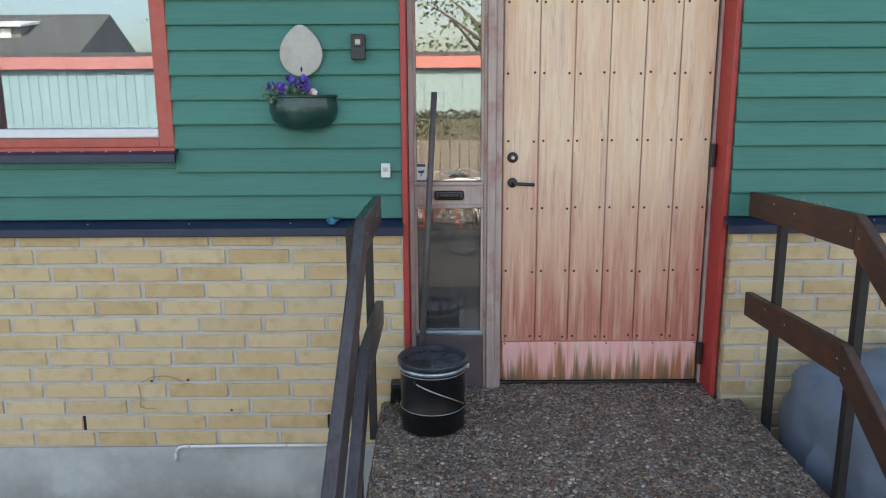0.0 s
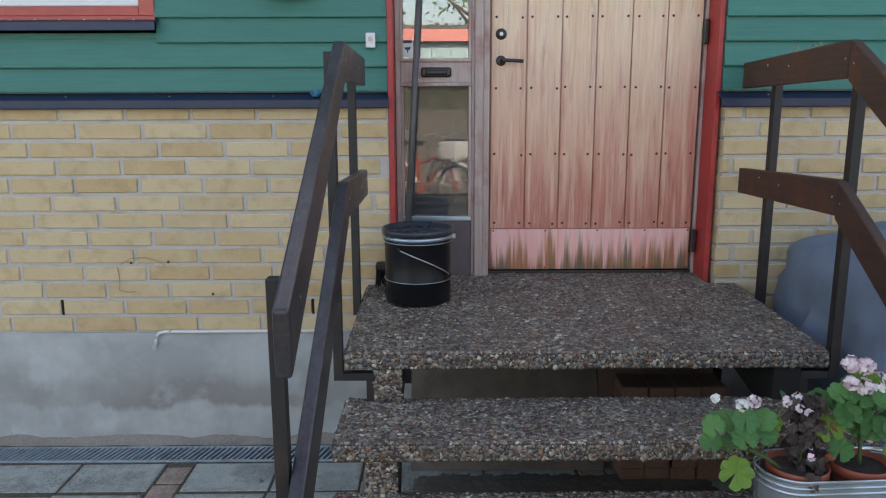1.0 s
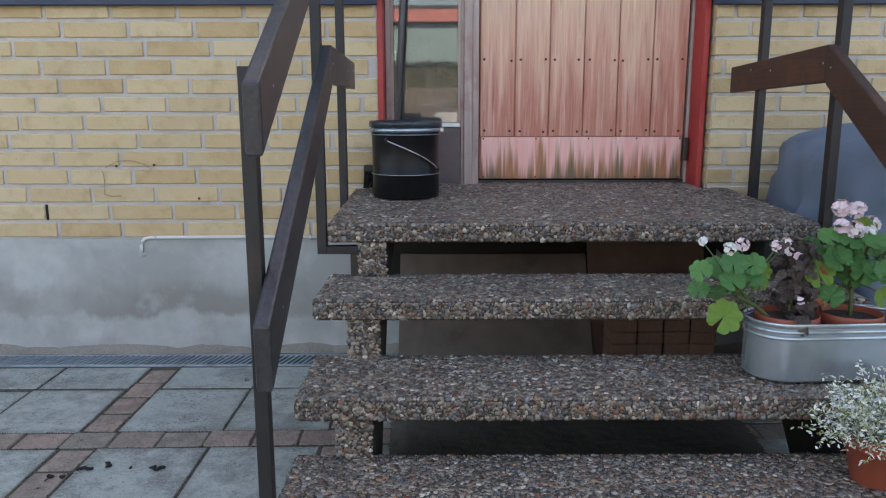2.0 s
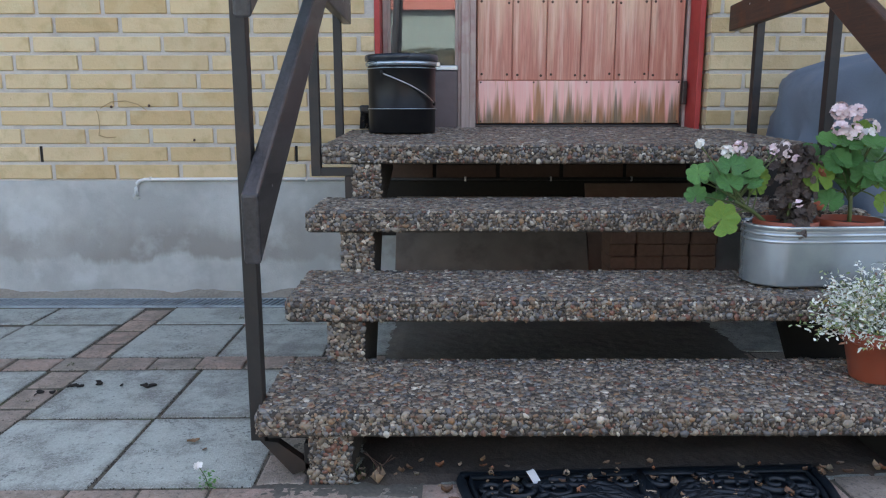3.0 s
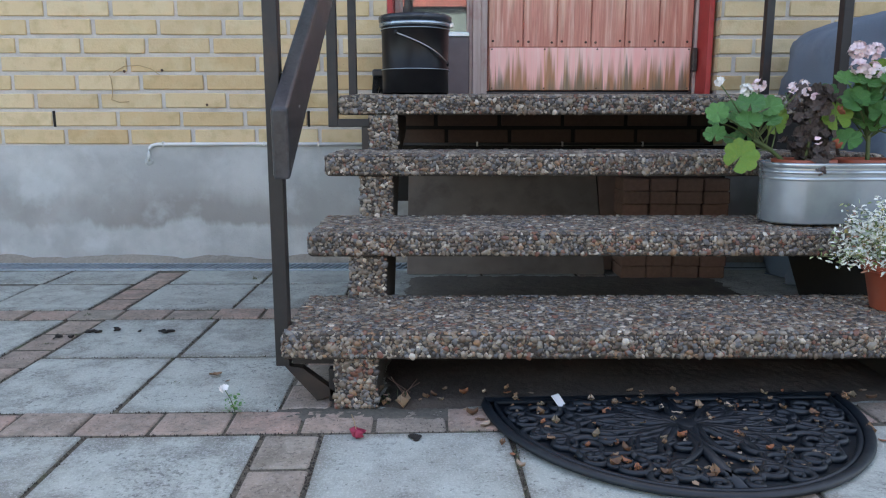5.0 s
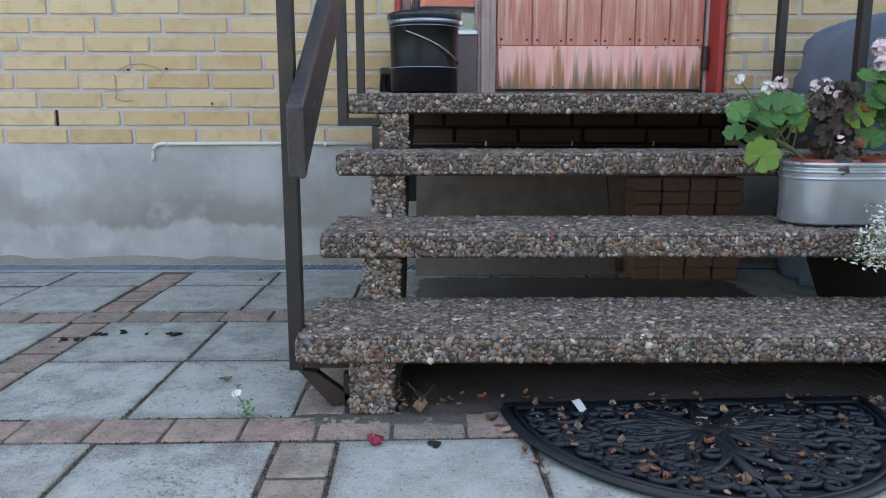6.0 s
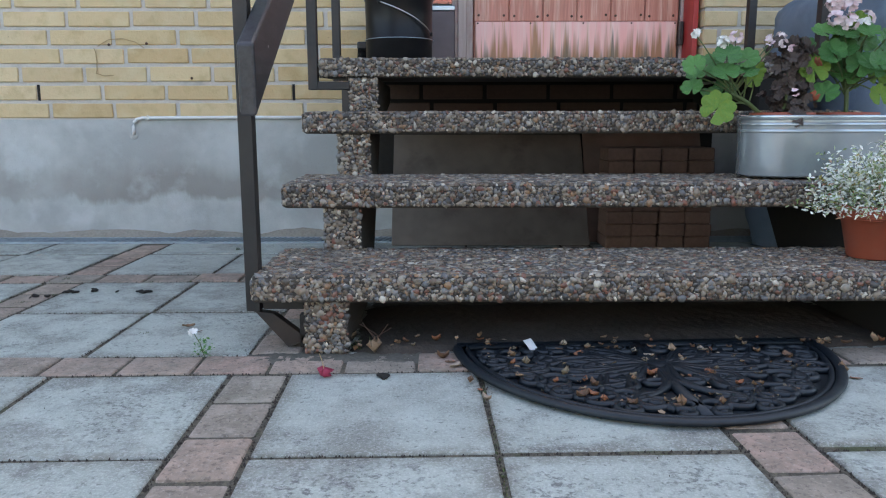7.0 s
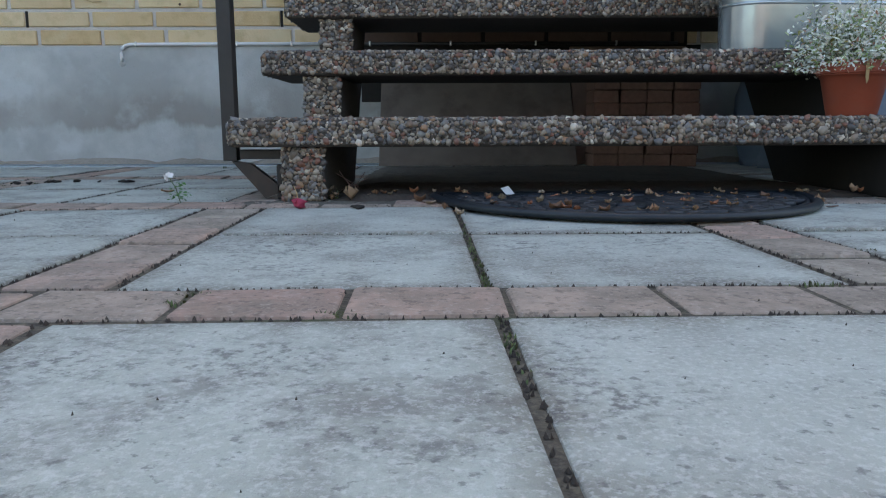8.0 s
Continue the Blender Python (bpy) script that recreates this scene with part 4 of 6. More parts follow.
def pebbles(name, patches, parent, pitch=0.0098):
    """Small stones bedded in flat patches (corner, side, side, outward), one mesh of many."""
    vs, count = [], 0
    for o, u, v, nrm in patches:
        o, u, v, nrm = (np.array(a, float) for a in (o, u, v, nrm))
        lu, lv = np.linalg.norm(u), np.linalg.norm(v)
        nu, nv = max(int(lu / pitch), 1), max(int(lv / (pitch * 0.88)), 1)
        i, j = np.meshgrid(np.arange(nu), np.arange(nv), indexing="ij")
        s = ((i + 0.5 + 0.5 * (j % 2) - 0.25) / nu).ravel() + prng.uniform(-0.5, 0.5, nu * nv) / nu
        w = ((j + 0.5) / nv).ravel() + prng.uniform(-0.5, 0.5, nu * nv) / nv
        n = len(s)
        edge = min(0.45, 0.004 / lv)
        c = o + np.outer(np.clip(s, 0.003, 0.997), u) + np.outer(np.clip(w, edge, 1 - edge), v)
        ud, vd = u / lu, v / lv
        ang = prng.uniform(0, np.pi, n)
        a = np.outer(np.cos(ang), ud) + np.outer(np.sin(ang), vd)
        b = np.outer(-np.sin(ang), ud) + np.outer(np.cos(ang), vd)
        tilt = prng.normal(0, 0.13, (n, 2))
        nn = nrm + tilt[:, :1] * a + tilt[:, 1:] * b
        ra = pitch * np.clip(prng.lognormal(-0.18, 0.33, n), 0.42, 1.60)
        rb = ra * prng.uniform(0.55, 0.95, n)
        rc = ra * prng.uniform(0.26, 0.44, n)
        c = c + np.outer(prng.uniform(-0.0014, 0.0014, n), nrm)
        jit = 1 + prng.uniform(-0.34, 0.34, (n, len(ICO_V), 1))
        pts = ICO_V[None] * jit
        # stones lie on their flat sides
        pts[..., 2] = np.clip(pts[..., 2] * 1.7, -0.8, 0.8)
        vs.append(c[:, None] + pts[..., :1] * (ra[:, None] * a)[:, None] + pts[..., 1:2] * (rb[:, None] * b)[:, None] + pts[..., 2:] * (rc[:, None] * nn)[:, None])
        count += n
    verts = np.concatenate(vs).reshape(-1, 3)
    faces = (ICO_F[None] + (np.arange(count) * len(ICO_V))[:, None, None]).reshape(-1, 3)
    me = bpy.data.meshes.new(name)
    me.vertices.add(len(verts))
    me.vertices.foreach_set("co", verts.ravel())
    me.loops.add(faces.size)
    me.loops.foreach_set("vertex_index", faces.ravel().astype(np.int32))
    me.polygons.add(len(faces))
    me.polygons.foreach_set("loop_start", np.arange(0, faces.size, 3, dtype=np.int32))
    me.update(calc_edges=True)
    me.validate()
    me.materials.append(M["pebble"])
    return tagged(part(name, me, "pebble", parent), kind="stuff")


stairs = thing("staircase", "open stairs of dark exposed-aggregate concrete with four treads, at the door", "stairs")
R = 0.010
for i, (top, y, x0) in enumerate(zip(TOPS, NOSE, WEST_END)):
    if i < 3:
        outline = [(x0, y), (TX1, y), (TX1, y + DEEP), (x0, y + DEEP)]
        back = y + DEEP
    else:
        outline = [(x0, y), (TX1, y), (TX1, 1.700), (DOOR_R - 0.026, 1.700), (DOOR_R - 0.026, 1.885), (DOOR_L + 0.024, 1.885), (DOOR_L + 0.024, 1.700), (x0, 1.700)]
        back = 1.700
    tread = part("landing" if i == 3 else "tread", roughen(prism(outline, "z", top - THICK, top, R, segments=3), 0.0015, 14, i), "matrix", stairs)
    P = [((x0 + R * 0.5, y + R * 0.5, top), (TX1 - x0 - R, 0, 0), (0, back - y - R, 0), (0, 0, 1)),
         ((x0 + R * 0.5, y, top - THICK + R * 0.5), (TX1 - x0 - R, 0, 0), (0, 0, THICK - R), (0, -1, 0)),
         ((x0 + R, y + R * 0.3, top - R * 0.3), (TX1 - x0 - 2 * R, 0, 0), (0, 0.004, 0.004), (0, -0.7, 0.7)),
         ((x0, y + R * 0.5, top - THICK + R * 0.5), (0, back - y - R, 0), (0, 0, THICK - R), (-1, 0, 0)),
         ((x0 + R * 0.3, y + R * 0.3, top - THICK + R), (0.004, -0.004, 0), (0, 0, THICK - 2 * R), (-0.7, -0.7, 0))]
    if i == 3:
        P.append(((DOOR_L + 0.026, 1.695, top), (DOOR_R - DOOR_L - 0.054, 0, 0), (0, 0.176, 0), (0, 0, 1)))
    pebbles("aggregate", P, tread, 0.0065 if i < 3 else 0.0070)
    if i == 3:  # the landing falls a little towards the steps
        tread.matrix_basis = Matrix.Translation((0, y, top)) @ Matrix.Rotation(radians(1.9), 4, "X") @ Matrix.Translation((0, -y, -top))

# stepped bearers
SAW = [(0.036, 0.0), (0.036, TOPS[0] - THICK), (NOSE[1] + 0.016, TOPS[0] - THICK), (NOSE[1] + 0.016, TOPS[1] - THICK), (NOSE[2] + 0.016, TOPS[1] - THICK), (NOSE[2] + 0.016, TOPS[2] - THICK),
       (NOSE[3] + 0.008, TOPS[2] - THICK), (NOSE[3] + 0.008, TOPS[3] - THICK), (1.53, TOPS[3] - THICK), (1.53, 0.56), (1.0, 0.46), (0.60, 0.0)]
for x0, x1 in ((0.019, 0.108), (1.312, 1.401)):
    # the east bearer is coloured near-black in place of deep shade
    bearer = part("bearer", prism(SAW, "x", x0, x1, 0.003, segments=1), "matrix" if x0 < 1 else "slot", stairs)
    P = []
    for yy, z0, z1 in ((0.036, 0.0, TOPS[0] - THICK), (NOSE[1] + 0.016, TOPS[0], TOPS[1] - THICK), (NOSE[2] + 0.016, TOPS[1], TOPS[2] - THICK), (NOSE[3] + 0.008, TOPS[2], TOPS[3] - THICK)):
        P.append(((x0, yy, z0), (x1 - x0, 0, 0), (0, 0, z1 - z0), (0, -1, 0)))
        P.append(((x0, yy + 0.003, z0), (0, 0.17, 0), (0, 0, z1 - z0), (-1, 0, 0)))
    if x0 < 1:  # no pebbles on the east bearer, whose shade is in its colour
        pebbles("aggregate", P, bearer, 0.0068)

# ---- railings ----
RAIL_TOP, MID_TOP, BEND, WIDE = 1.645, 1.228, 0.908, 0.112
SLOPE = 0.586


def railing(label, x_in, x_out, px0, px1, y_end, sag, wood, side):
    """Two boards along landing and stairs on steel posts. x_in..x_out: the boards; px0..px1: the posts; sag: how much lower the boards end at the wall."""
    t = thing("railing", label, "railing", group="stair railings")
    for top, near, low in ((RAIL_TOP, -0.040, 1.090), (MID_TOP, -0.048, 0.634)):
        end = y_end if top == RAIL_TOP else y_end - (0.0 if side > 0 else 0.03)
        fall = (top - low) / (BEND - 0.003 - near)
        part("board", prism([(BEND, top - WIDE), (BEND, top), (end, top - sag), (end, top - sag - 0.100)], "x", x_in, x_out, 0.004), wood, t)
        part("board", prism([(BEND - 0.003, top), (near, low), (near + 0.004, low - 0.137), (BEND - 0.003, top - 0.120)], "x", x_in - 0.001, x_out + 0.001, 0.006), wood, t)
        for y, z in ((BEND + 0.02, top - 0.055), (BEND - 0.03, top - 0.07), (1.47, top - 0.05), (1.30, top - 0.06), (0.075, top - fall * (BEND - 0.075) - 0.07)):
            part("screw", lathe([(0, 0.002), (0.003, 0.0015), (0.004, 0)], 8), "screw", t, at=pose(x_out if side > 0 else x_in, y, z, 0, 90 * side, 0))
    for y, z0, z1 in ((1.48, 0.640, RAIL_TOP - 0.05), (0.918, 0.585, RAIL_TOP - 0.03), (0.086, 0.084, RAIL_TOP - SLOPE * (BEND - 0.086) - 0.04)):
        out = 0.005 * side if y < 0.1 else 0.0
        part("post", box(px0 - out, px1 - out, y - 0.017, y + 0.017, z0, z1, 0.002), "steel", t)
    inner = 0.021 if side > 0 else 1.399
    a, b = sorted((px1 if side > 0 else px0, inner))
    # feet under the lowest tread and the landing
    part("foot", box(a, b, 0.073, 0.099, 0.088, 0.108, 0.002), "steel", t)
    part("foot", box(a, b, 0.901, 0.935, 0.585, 0.610, 0.002), "steel", t)
    x0, x1 = (px0 + 0.012, inner - 0.004) if side > 0 else (px1 - 0.012, inner + 0.004)
    part("brace", prism([(x0, 0.084), (x0 + 0.040 * side, 0.078), (x1, 0.020), (x1 - 0.044 * side, 0.003)], "y", 0.074, 0.098), "steel", t)
    part("bracket", box(*sorted((inner, inner - 0.026 * side)), 0.905, 0.931, 0.47, 0.585, 0.002), "steel", t)
    part("bracket", box(*sorted((inner, inner - 0.022 * side)), 0.074, 0.098, 0.002, 0.076, 0.002), "steel", t)
    return t


rail_w = railing("dark stained wooden handrail with two boards on black steel posts", -0.078, -0.046, -0.109, -0.079, 1.525, 0.018, "rail", 1)
rail_e = railing("brown stained wooden handrail with two boards on black steel posts", 1.456, 1.487, 1.488, 1.518, 1.698, 0.031, "rail_brown", -1)
for k in range(6):
    y = 1.30 - 0.05 * k + rnd.uniform(-0.02, 0.02)
    if k in (0, 2, 3):
        part("splinter", tube([(1.470, y, RAIL_TOP - 0.015), (1.468, y - 0.02, RAIL_TOP + 0.0), (1.467, y - 0.045, RAIL_TOP + 0.005), (1.466, y - 0.06, RAIL_TOP - 0.005)], 0.0012, 5), "tendril", rail_e)

# ---- bucket and broom on the landing ----
BX, BY, BZ = 0.148, 1.483, TOPS[3] + 0.0235
bucket = thing("bucket", "black enamelled tin bucket with a dented lid and wire handle", "bucket", pose(BX, BY, BZ) @ Matrix.Diagonal((0.98, 0.98, 0.99, 1)))
prof = [(0, 0.004), (0.118, 0.004), (0.127, 0.0), (0.130, 0.004), (0.130, 0.085), (0.1325, 0.089), (0.1325, 0.093), (0.130, 0.097), (0.132, 0.235), (0.1345, 0.239), (0.1345, 0.243), (0.132, 0.247), (0.133, 0.268), (0.126, 0.268), (0.125, 0.20), (0, 0.20)]
body = part("body", lathe(prof, 56), "black_tin", bucket, smooth=True)
for z, r in ((0.091, 0.1332), (0.241, 0.1352)):
    part("bead", tube([(r * math.cos(2 * math.pi * i / 56), r * math.sin(2 * math.pi * i / 56), z) for i in range(56)], 0.0016, 6, closed=True), "tin_rim", body, smooth=True)
part("clamp_ring", lathe([(0.133, 0.250), (0.140, 0.252), (0.141, 0.258), (0.140, 0.264), (0.134, 0.266)], 56), "tin_rim", bucket, "pale tin clamping ring", True)
prof = [(0.133, 0.266), (0.1425, 0.270), (0.143, 0.286), (0.139, 0.292), (0.132, 0.290), (0.126, 0.276), (0.10, 0.273), (0.0, 0.276)]
lid = lathe(prof, 48)
bmesh.ops.subdivide_edges(lid, edges=[e for e in lid.edges if max(v.co.xy.length for v in e.verts) < 0.128], cuts=2)
for v in lid.verts:
    if v.co.xy.length < 0.12:
        v.co.z += 0.006 * noise.noise(v.co * 30) - 0.008 * max(0, 1 - (v.co.xy - Vector((0.045, -0.02))).length / 0.035) - 0.008 * max(0, 1 - (v.co.xy - Vector((-0.05, -0.035))).length / 0.04)
part("lid", lid, "lid", bucket, "dented dark lid", True)
arc = [(0.139 * math.cos(a), 0.139 * math.sin(a) - 0.004, z) for a, z in ((math.radians(240 + 96 * k / 12), 0.222 - 0.112 * (k / 12) + 0.008 * math.sin(k / 12 * math.pi)) for k in range(13))]
part("handle", tube(arc, 0.0028, 6), "screw", bucket, "bent wire handle", True)
for p in (arc[0], arc[-1]):
    part("ear", lathe([(0, 0.006), (0.007, 0.004), (0.009, 0)], 12), "black_tin", bucket, at=facing(Vector(p) * 0.99 + Vector((0, 0, p[2] * 0.01)), (p[0], p[1], 0), 1))
part("latch", box(0.128, 0.150, -0.030, -0.010, 0.248, 0.266, 0.003), "screw", bucket)

broom = thing("broom", "broom with grey pole leaning at the sidelight, black bristles down", "broom")
part("pole", tube([(0.093, 1.690, 0.792), (0.160, 1.815, 2.02)], 0.0125, 12), "pole", broom, smooth=True)
part("head", box(-0.035, 0.23, 1.655, 1.703, 0.775, 0.808, 0.008), "black", broom, "black broom head")
b = bmesh.new()
for i in range(420):
    x, y = rnd.uniform(-0.032, 0.227), rnd.uniform(1.658, 1.70)
    dx, dy = rnd.gauss(-0.003, 0.008), rnd.gauss(0, 0.005)
    w = 0.0016
    b.faces.new([b.verts.new(p) for p in ((x - w, y, 0.778), (x + w, y, 0.778), (x + dx + w, y + dy, 0.712), (x + dx - w, y + dy, 0.712))])
    b.faces.new([b.verts.new(p) for p in ((x, y - w, 0.778), (x, y + w, 0.778), (x + dx, y + dy + w, 0.712), (x + dx, y + dy - w, 0.712))])
tagged(part("bristles", b, "bristle", broom), kind="stuff")

# ---- conduit and tendrils on the wall ----
t = thing("conduit", "thin white cable conduit clipped along the top of the plinth", "conduit")
pts = [(-0.990, 1.702, 0.432), (-0.990, 1.699, 0.465), (-0.985, 1.699, 0.484), (-0.972, 1.699, 0.496), (-0.950, 1.699, 0.5015), (-0.5, 1.699, 0.503), (0.02, 1.699, 0.501)]
part("pipe", tube(pts, 0.0072, 10), "white", t, smooth=True)
# the same conduit goes on under the landing, its shade put into the colour
part("pipe", tube([(0.0205, 1.699, 0.501), (0.7, 1.699, 0.502), (1.36, 1.699, 0.502)], 0.0066, 10), "steel", t, "length under the landing, coloured dark for shade", True)
part("plug", roughen(lathe([(0, 0.006), (0.012, 0.005), (0.02, 0.0)], 14), 0.003, 60), "plinth", t, "patched hole", True, pose(-0.992, 1.708, 0.430, 90, 0, 0))
for x in (-0.925, -0.50, -0.27, 0.06, 0.40, 0.76, 1.1):
    part("clip", box(x - 0.004, x + 0.004, 1.692, 1.708, 0.492, 0.512, 0.002), "screw", t)
t = thing("dry_tendrils", "dry brown vine tendrils clinging to the yellow brick", "tendril")
for pts in ([(-1.125 + 0.012 * math.cos(a) - 0.012, 1.7085, 0.735 + 0.055 * math.sin(a)) for a in (-1.2, -0.7, 0.0, 0.7, 1.3)][::-1],
            [(-1.118, 1.7085, 0.795), (-1.07, 1.7082, 0.822), (-1.01, 1.7085, 0.826), (-0.96, 1.7085, 0.812), (-0.925, 1.7085, 0.788)],
            [(-1.13, 1.7085, 0.685), (-1.10, 1.7083, 0.675), (-1.06, 1.7085, 0.678)]):
    part("tendril", tube(pts, 0.0016, 5), "tendril", t)
for x, z in ((-1.072, 0.802), (-0.915, 0.806), (-0.735, 0.665)):
    part("plug", lathe([(0, 0.004), (0.004, 0.003), (0.006, 0)], 10), "rust", t, at=pose(x, 1.711, z, 90, 0, 0))

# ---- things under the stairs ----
# near-black strip that stands in for the landing's shade on the plinth
structure("damp_coat", box(0.02, 1.46, 1.7035, 1.7076, 0.26, 0.4945), "slot", "near-black strip on the plinth, standing for the shade under the landing", category="coating")
t = thing("leaning_board", "brown stained board leaning on the plinth under the stairs", "board")
part("panel", prism([(1.405, 0.003), (1.420, 0.003), (1.692, 0.43), (1.677, 0.43)], "x", 0.112, 0.895, 0.002), "board", t)
t = thing("tarred_board", "dark tarred board leaning on the plinth under the landing", "board")
part("panel", prism([(1.482, 0.003), (1.498, 0.003), (1.692, 0.485), (1.676, 0.485)], "x", 0.90, 1.39, 0.002), "tar", t)
g = random.Random(5)
stack_mesh = [mesh_of("paver", roughen(box(-0.0485, 0.0485, -0.075, 0.075, 0, 0.0475, 0.004, segments=1), 0.002, 25, k), M["stack"]) for k in range(4)]
for col in range(4):
    for row in range(8):
        ob = part("stacked_paver", g.choice(stack_mesh), "stack", at=pose(0.985 + 0.102 * col + g.uniform(-0.002, 0.002), 1.40 + g.uniform(-0.006, 0.006), 0.001 + row * 0.0482, 0, 0, g.uniform(-1.5, 1.5)))
        tagged(ob, "dull red spare paver in a stack under the stairs", "paver", "stacked pavers")
t = thing("soil_bank", "strip of bare soil and litter under the lowest tread", "soil", kind="stuff")
b = bmesh.new()
bmesh.ops.create_grid(b, x_segments=220, y_segments=50, size=0.5)
for v in b.verts:
    x = 0.085 + (v.co.x + 0.5) * 1.26
    y = 0.022 + 0.0245 * x + 0.020 * max(0.0, x - 0.2) + (v.co.y + 0.5) * 0.42
    edge = min(1, (0.5 - abs(v.co.y)) * 14) * min(1, (0.5 - abs(v.co.x)) * 14)
    v.co = Vector((x + 0.006 * noise.noise((1, y * 17, 0)), y + 0.008 * noise.noise((x * 16, 0, 0)), -0.004 + edge * (0.014 + 0.005 * noise.noise((x * 9, y * 9, 2)) + 0.003 * noise.noise((x * 60, y * 60, 2)))))
part("soil", b, "earth", t, smooth=True)


def earth_and_shade_film(label, x0, x1, y0, y1, level, fade):
    """A thin, patchy sheet on the paving, for earth and for put-in shade; the slabs show where it is thinnest."""
    t = thing("earth_and_shade_film", label, "soil", kind="stuff")
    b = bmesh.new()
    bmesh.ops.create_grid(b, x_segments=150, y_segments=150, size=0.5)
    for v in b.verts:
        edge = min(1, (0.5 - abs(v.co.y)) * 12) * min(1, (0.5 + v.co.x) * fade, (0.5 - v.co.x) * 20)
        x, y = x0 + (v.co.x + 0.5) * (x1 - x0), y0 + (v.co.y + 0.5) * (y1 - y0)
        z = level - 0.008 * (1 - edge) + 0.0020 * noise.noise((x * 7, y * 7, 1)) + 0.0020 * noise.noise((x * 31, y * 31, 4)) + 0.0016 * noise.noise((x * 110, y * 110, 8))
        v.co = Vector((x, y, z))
    part("soil", b, "silt_shade", t, smooth=True)


# this sheet darkens the floor under the stairs in place of shade
earth_and_shade_film("patchy brown film on the paving, standing for shade under the stairs", 0.109, 1.312, 0.38, 1.402, 0.0056, 20.0)
# this one is earth
earth_and_shade_film("thin brown earth spread on the paving at the stair foot", -0.20, 0.42, -0.04, 0.34, 0.0002, 4.0)

# ---- fabric cover beside the landing ----
t = thing("fabric_cover", "blue-grey fabric cover draped over garden furniture beside the stairs", "cover", pose(2.12, 1.16, 0))
b = bmesh.new()
bmesh.ops.create_cube(b, size=2.0)
bmesh.ops.subdivide_edges(b, edges=b.edges[:], cuts=27, use_grid_fill=True)
for v in b.verts:
    p = v.co.copy()
    s = Vector((p.x ** 3, p.y ** 3, 0))
    up = (p.z + 1) / 2
    k = (abs(p.x) ** 8 + abs(p.y) ** 8 + max(p.z, 0) ** 8) ** (1 / 8)
    q = p / max(k, 0.75)
    ang = math.atan2(q.y, q.x)
    fold = (1 - up) * 0.035 * math.sin(ang * 15 + 2 * noise.noise(q * 1.5)) + 0.030 * noise.noise(q * 3.2) + 0.012 * noise.noise(q * 9)
    v.co = Vector((q.x * (0.545 + fold), q.y * (0.46 + fold), max(0.0, (q.z + 1) / 2 * (1.02 + 0.08 * q.x) + 0.03 * noise.noise(q * 3) * up)))
part("fabric", b, "cover", t, smooth=True)
part("seam", tube([(-0.485, -0.30, 0.86), (-0.47, -0.24, 0.90), (-0.485, -0.18, 0.87)], 0.010, 8), "cover", t, smooth=True)

# ---- zinc tub with flowers ----
TUBX, TUBY, TUBZ = 1.314, 0.492, TOPS[1] + 0.0085
tub = thing("zinc_tub", "oval galvanised steel tub with ribbed rim, standing on a tread", "tub", pose(TUBX, TUBY, TUBZ, 0, 0, 3) @ Matrix.Diagonal((1, 1, 0.93, 1)))
L, RAD = 0.130, 0.093


def oval(prof):
    """Carry a profile of (share of the radius, height) round the stadium-shaped plan of the tub."""
    one = bmesh.new()
    rings = []
    for r, z in prof:
        ring = []
        for i in range(64):
            a = 2 * math.pi * i / 64
            rr = RAD * r if r > 0.1 else 0.001
            ring.append(one.verts.new((math.copysign(L if r > 0.1 else 0.0, math.cos(a)) + rr * math.cos(a), rr * math.sin(a), z)))
        rings.append(ring)
    for lo, hi in zip(rings, rings[1:]):
        for i in range(64):
            one.faces.new((lo[i], lo[(i + 1) % 64], hi[(i + 1) % 64], hi[i]))
    return one


part("tub_body", oval([(0, 0.003), (0.94, 0.003), (0.955, 0.0), (0.965, 0.006), (0.988, 0.150), (0.995, 0.154), (0.985, 0.157), (0.975, 0.150), (0.960, 0.05), (0, 0.05)]), "zinc", tub, smooth=True)
for z in (0.120, 0.138):
    part("rib", oval([(0.983, z), (1.002, z + 0.002), (1.008, z + 0.005), (1.002, z + 0.008), (0.983, z + 0.010)]), "zinc", tub, smooth=True)
part("rim", oval([(0.986, 0.152), (1.010, 0.157), (1.026, 0.161), (1.028, 0.166), (1.012, 0.169), (0.985, 0.166), (0.972, 0.158)]), "zinc", tub, smooth=True)

g = random.Random(21)


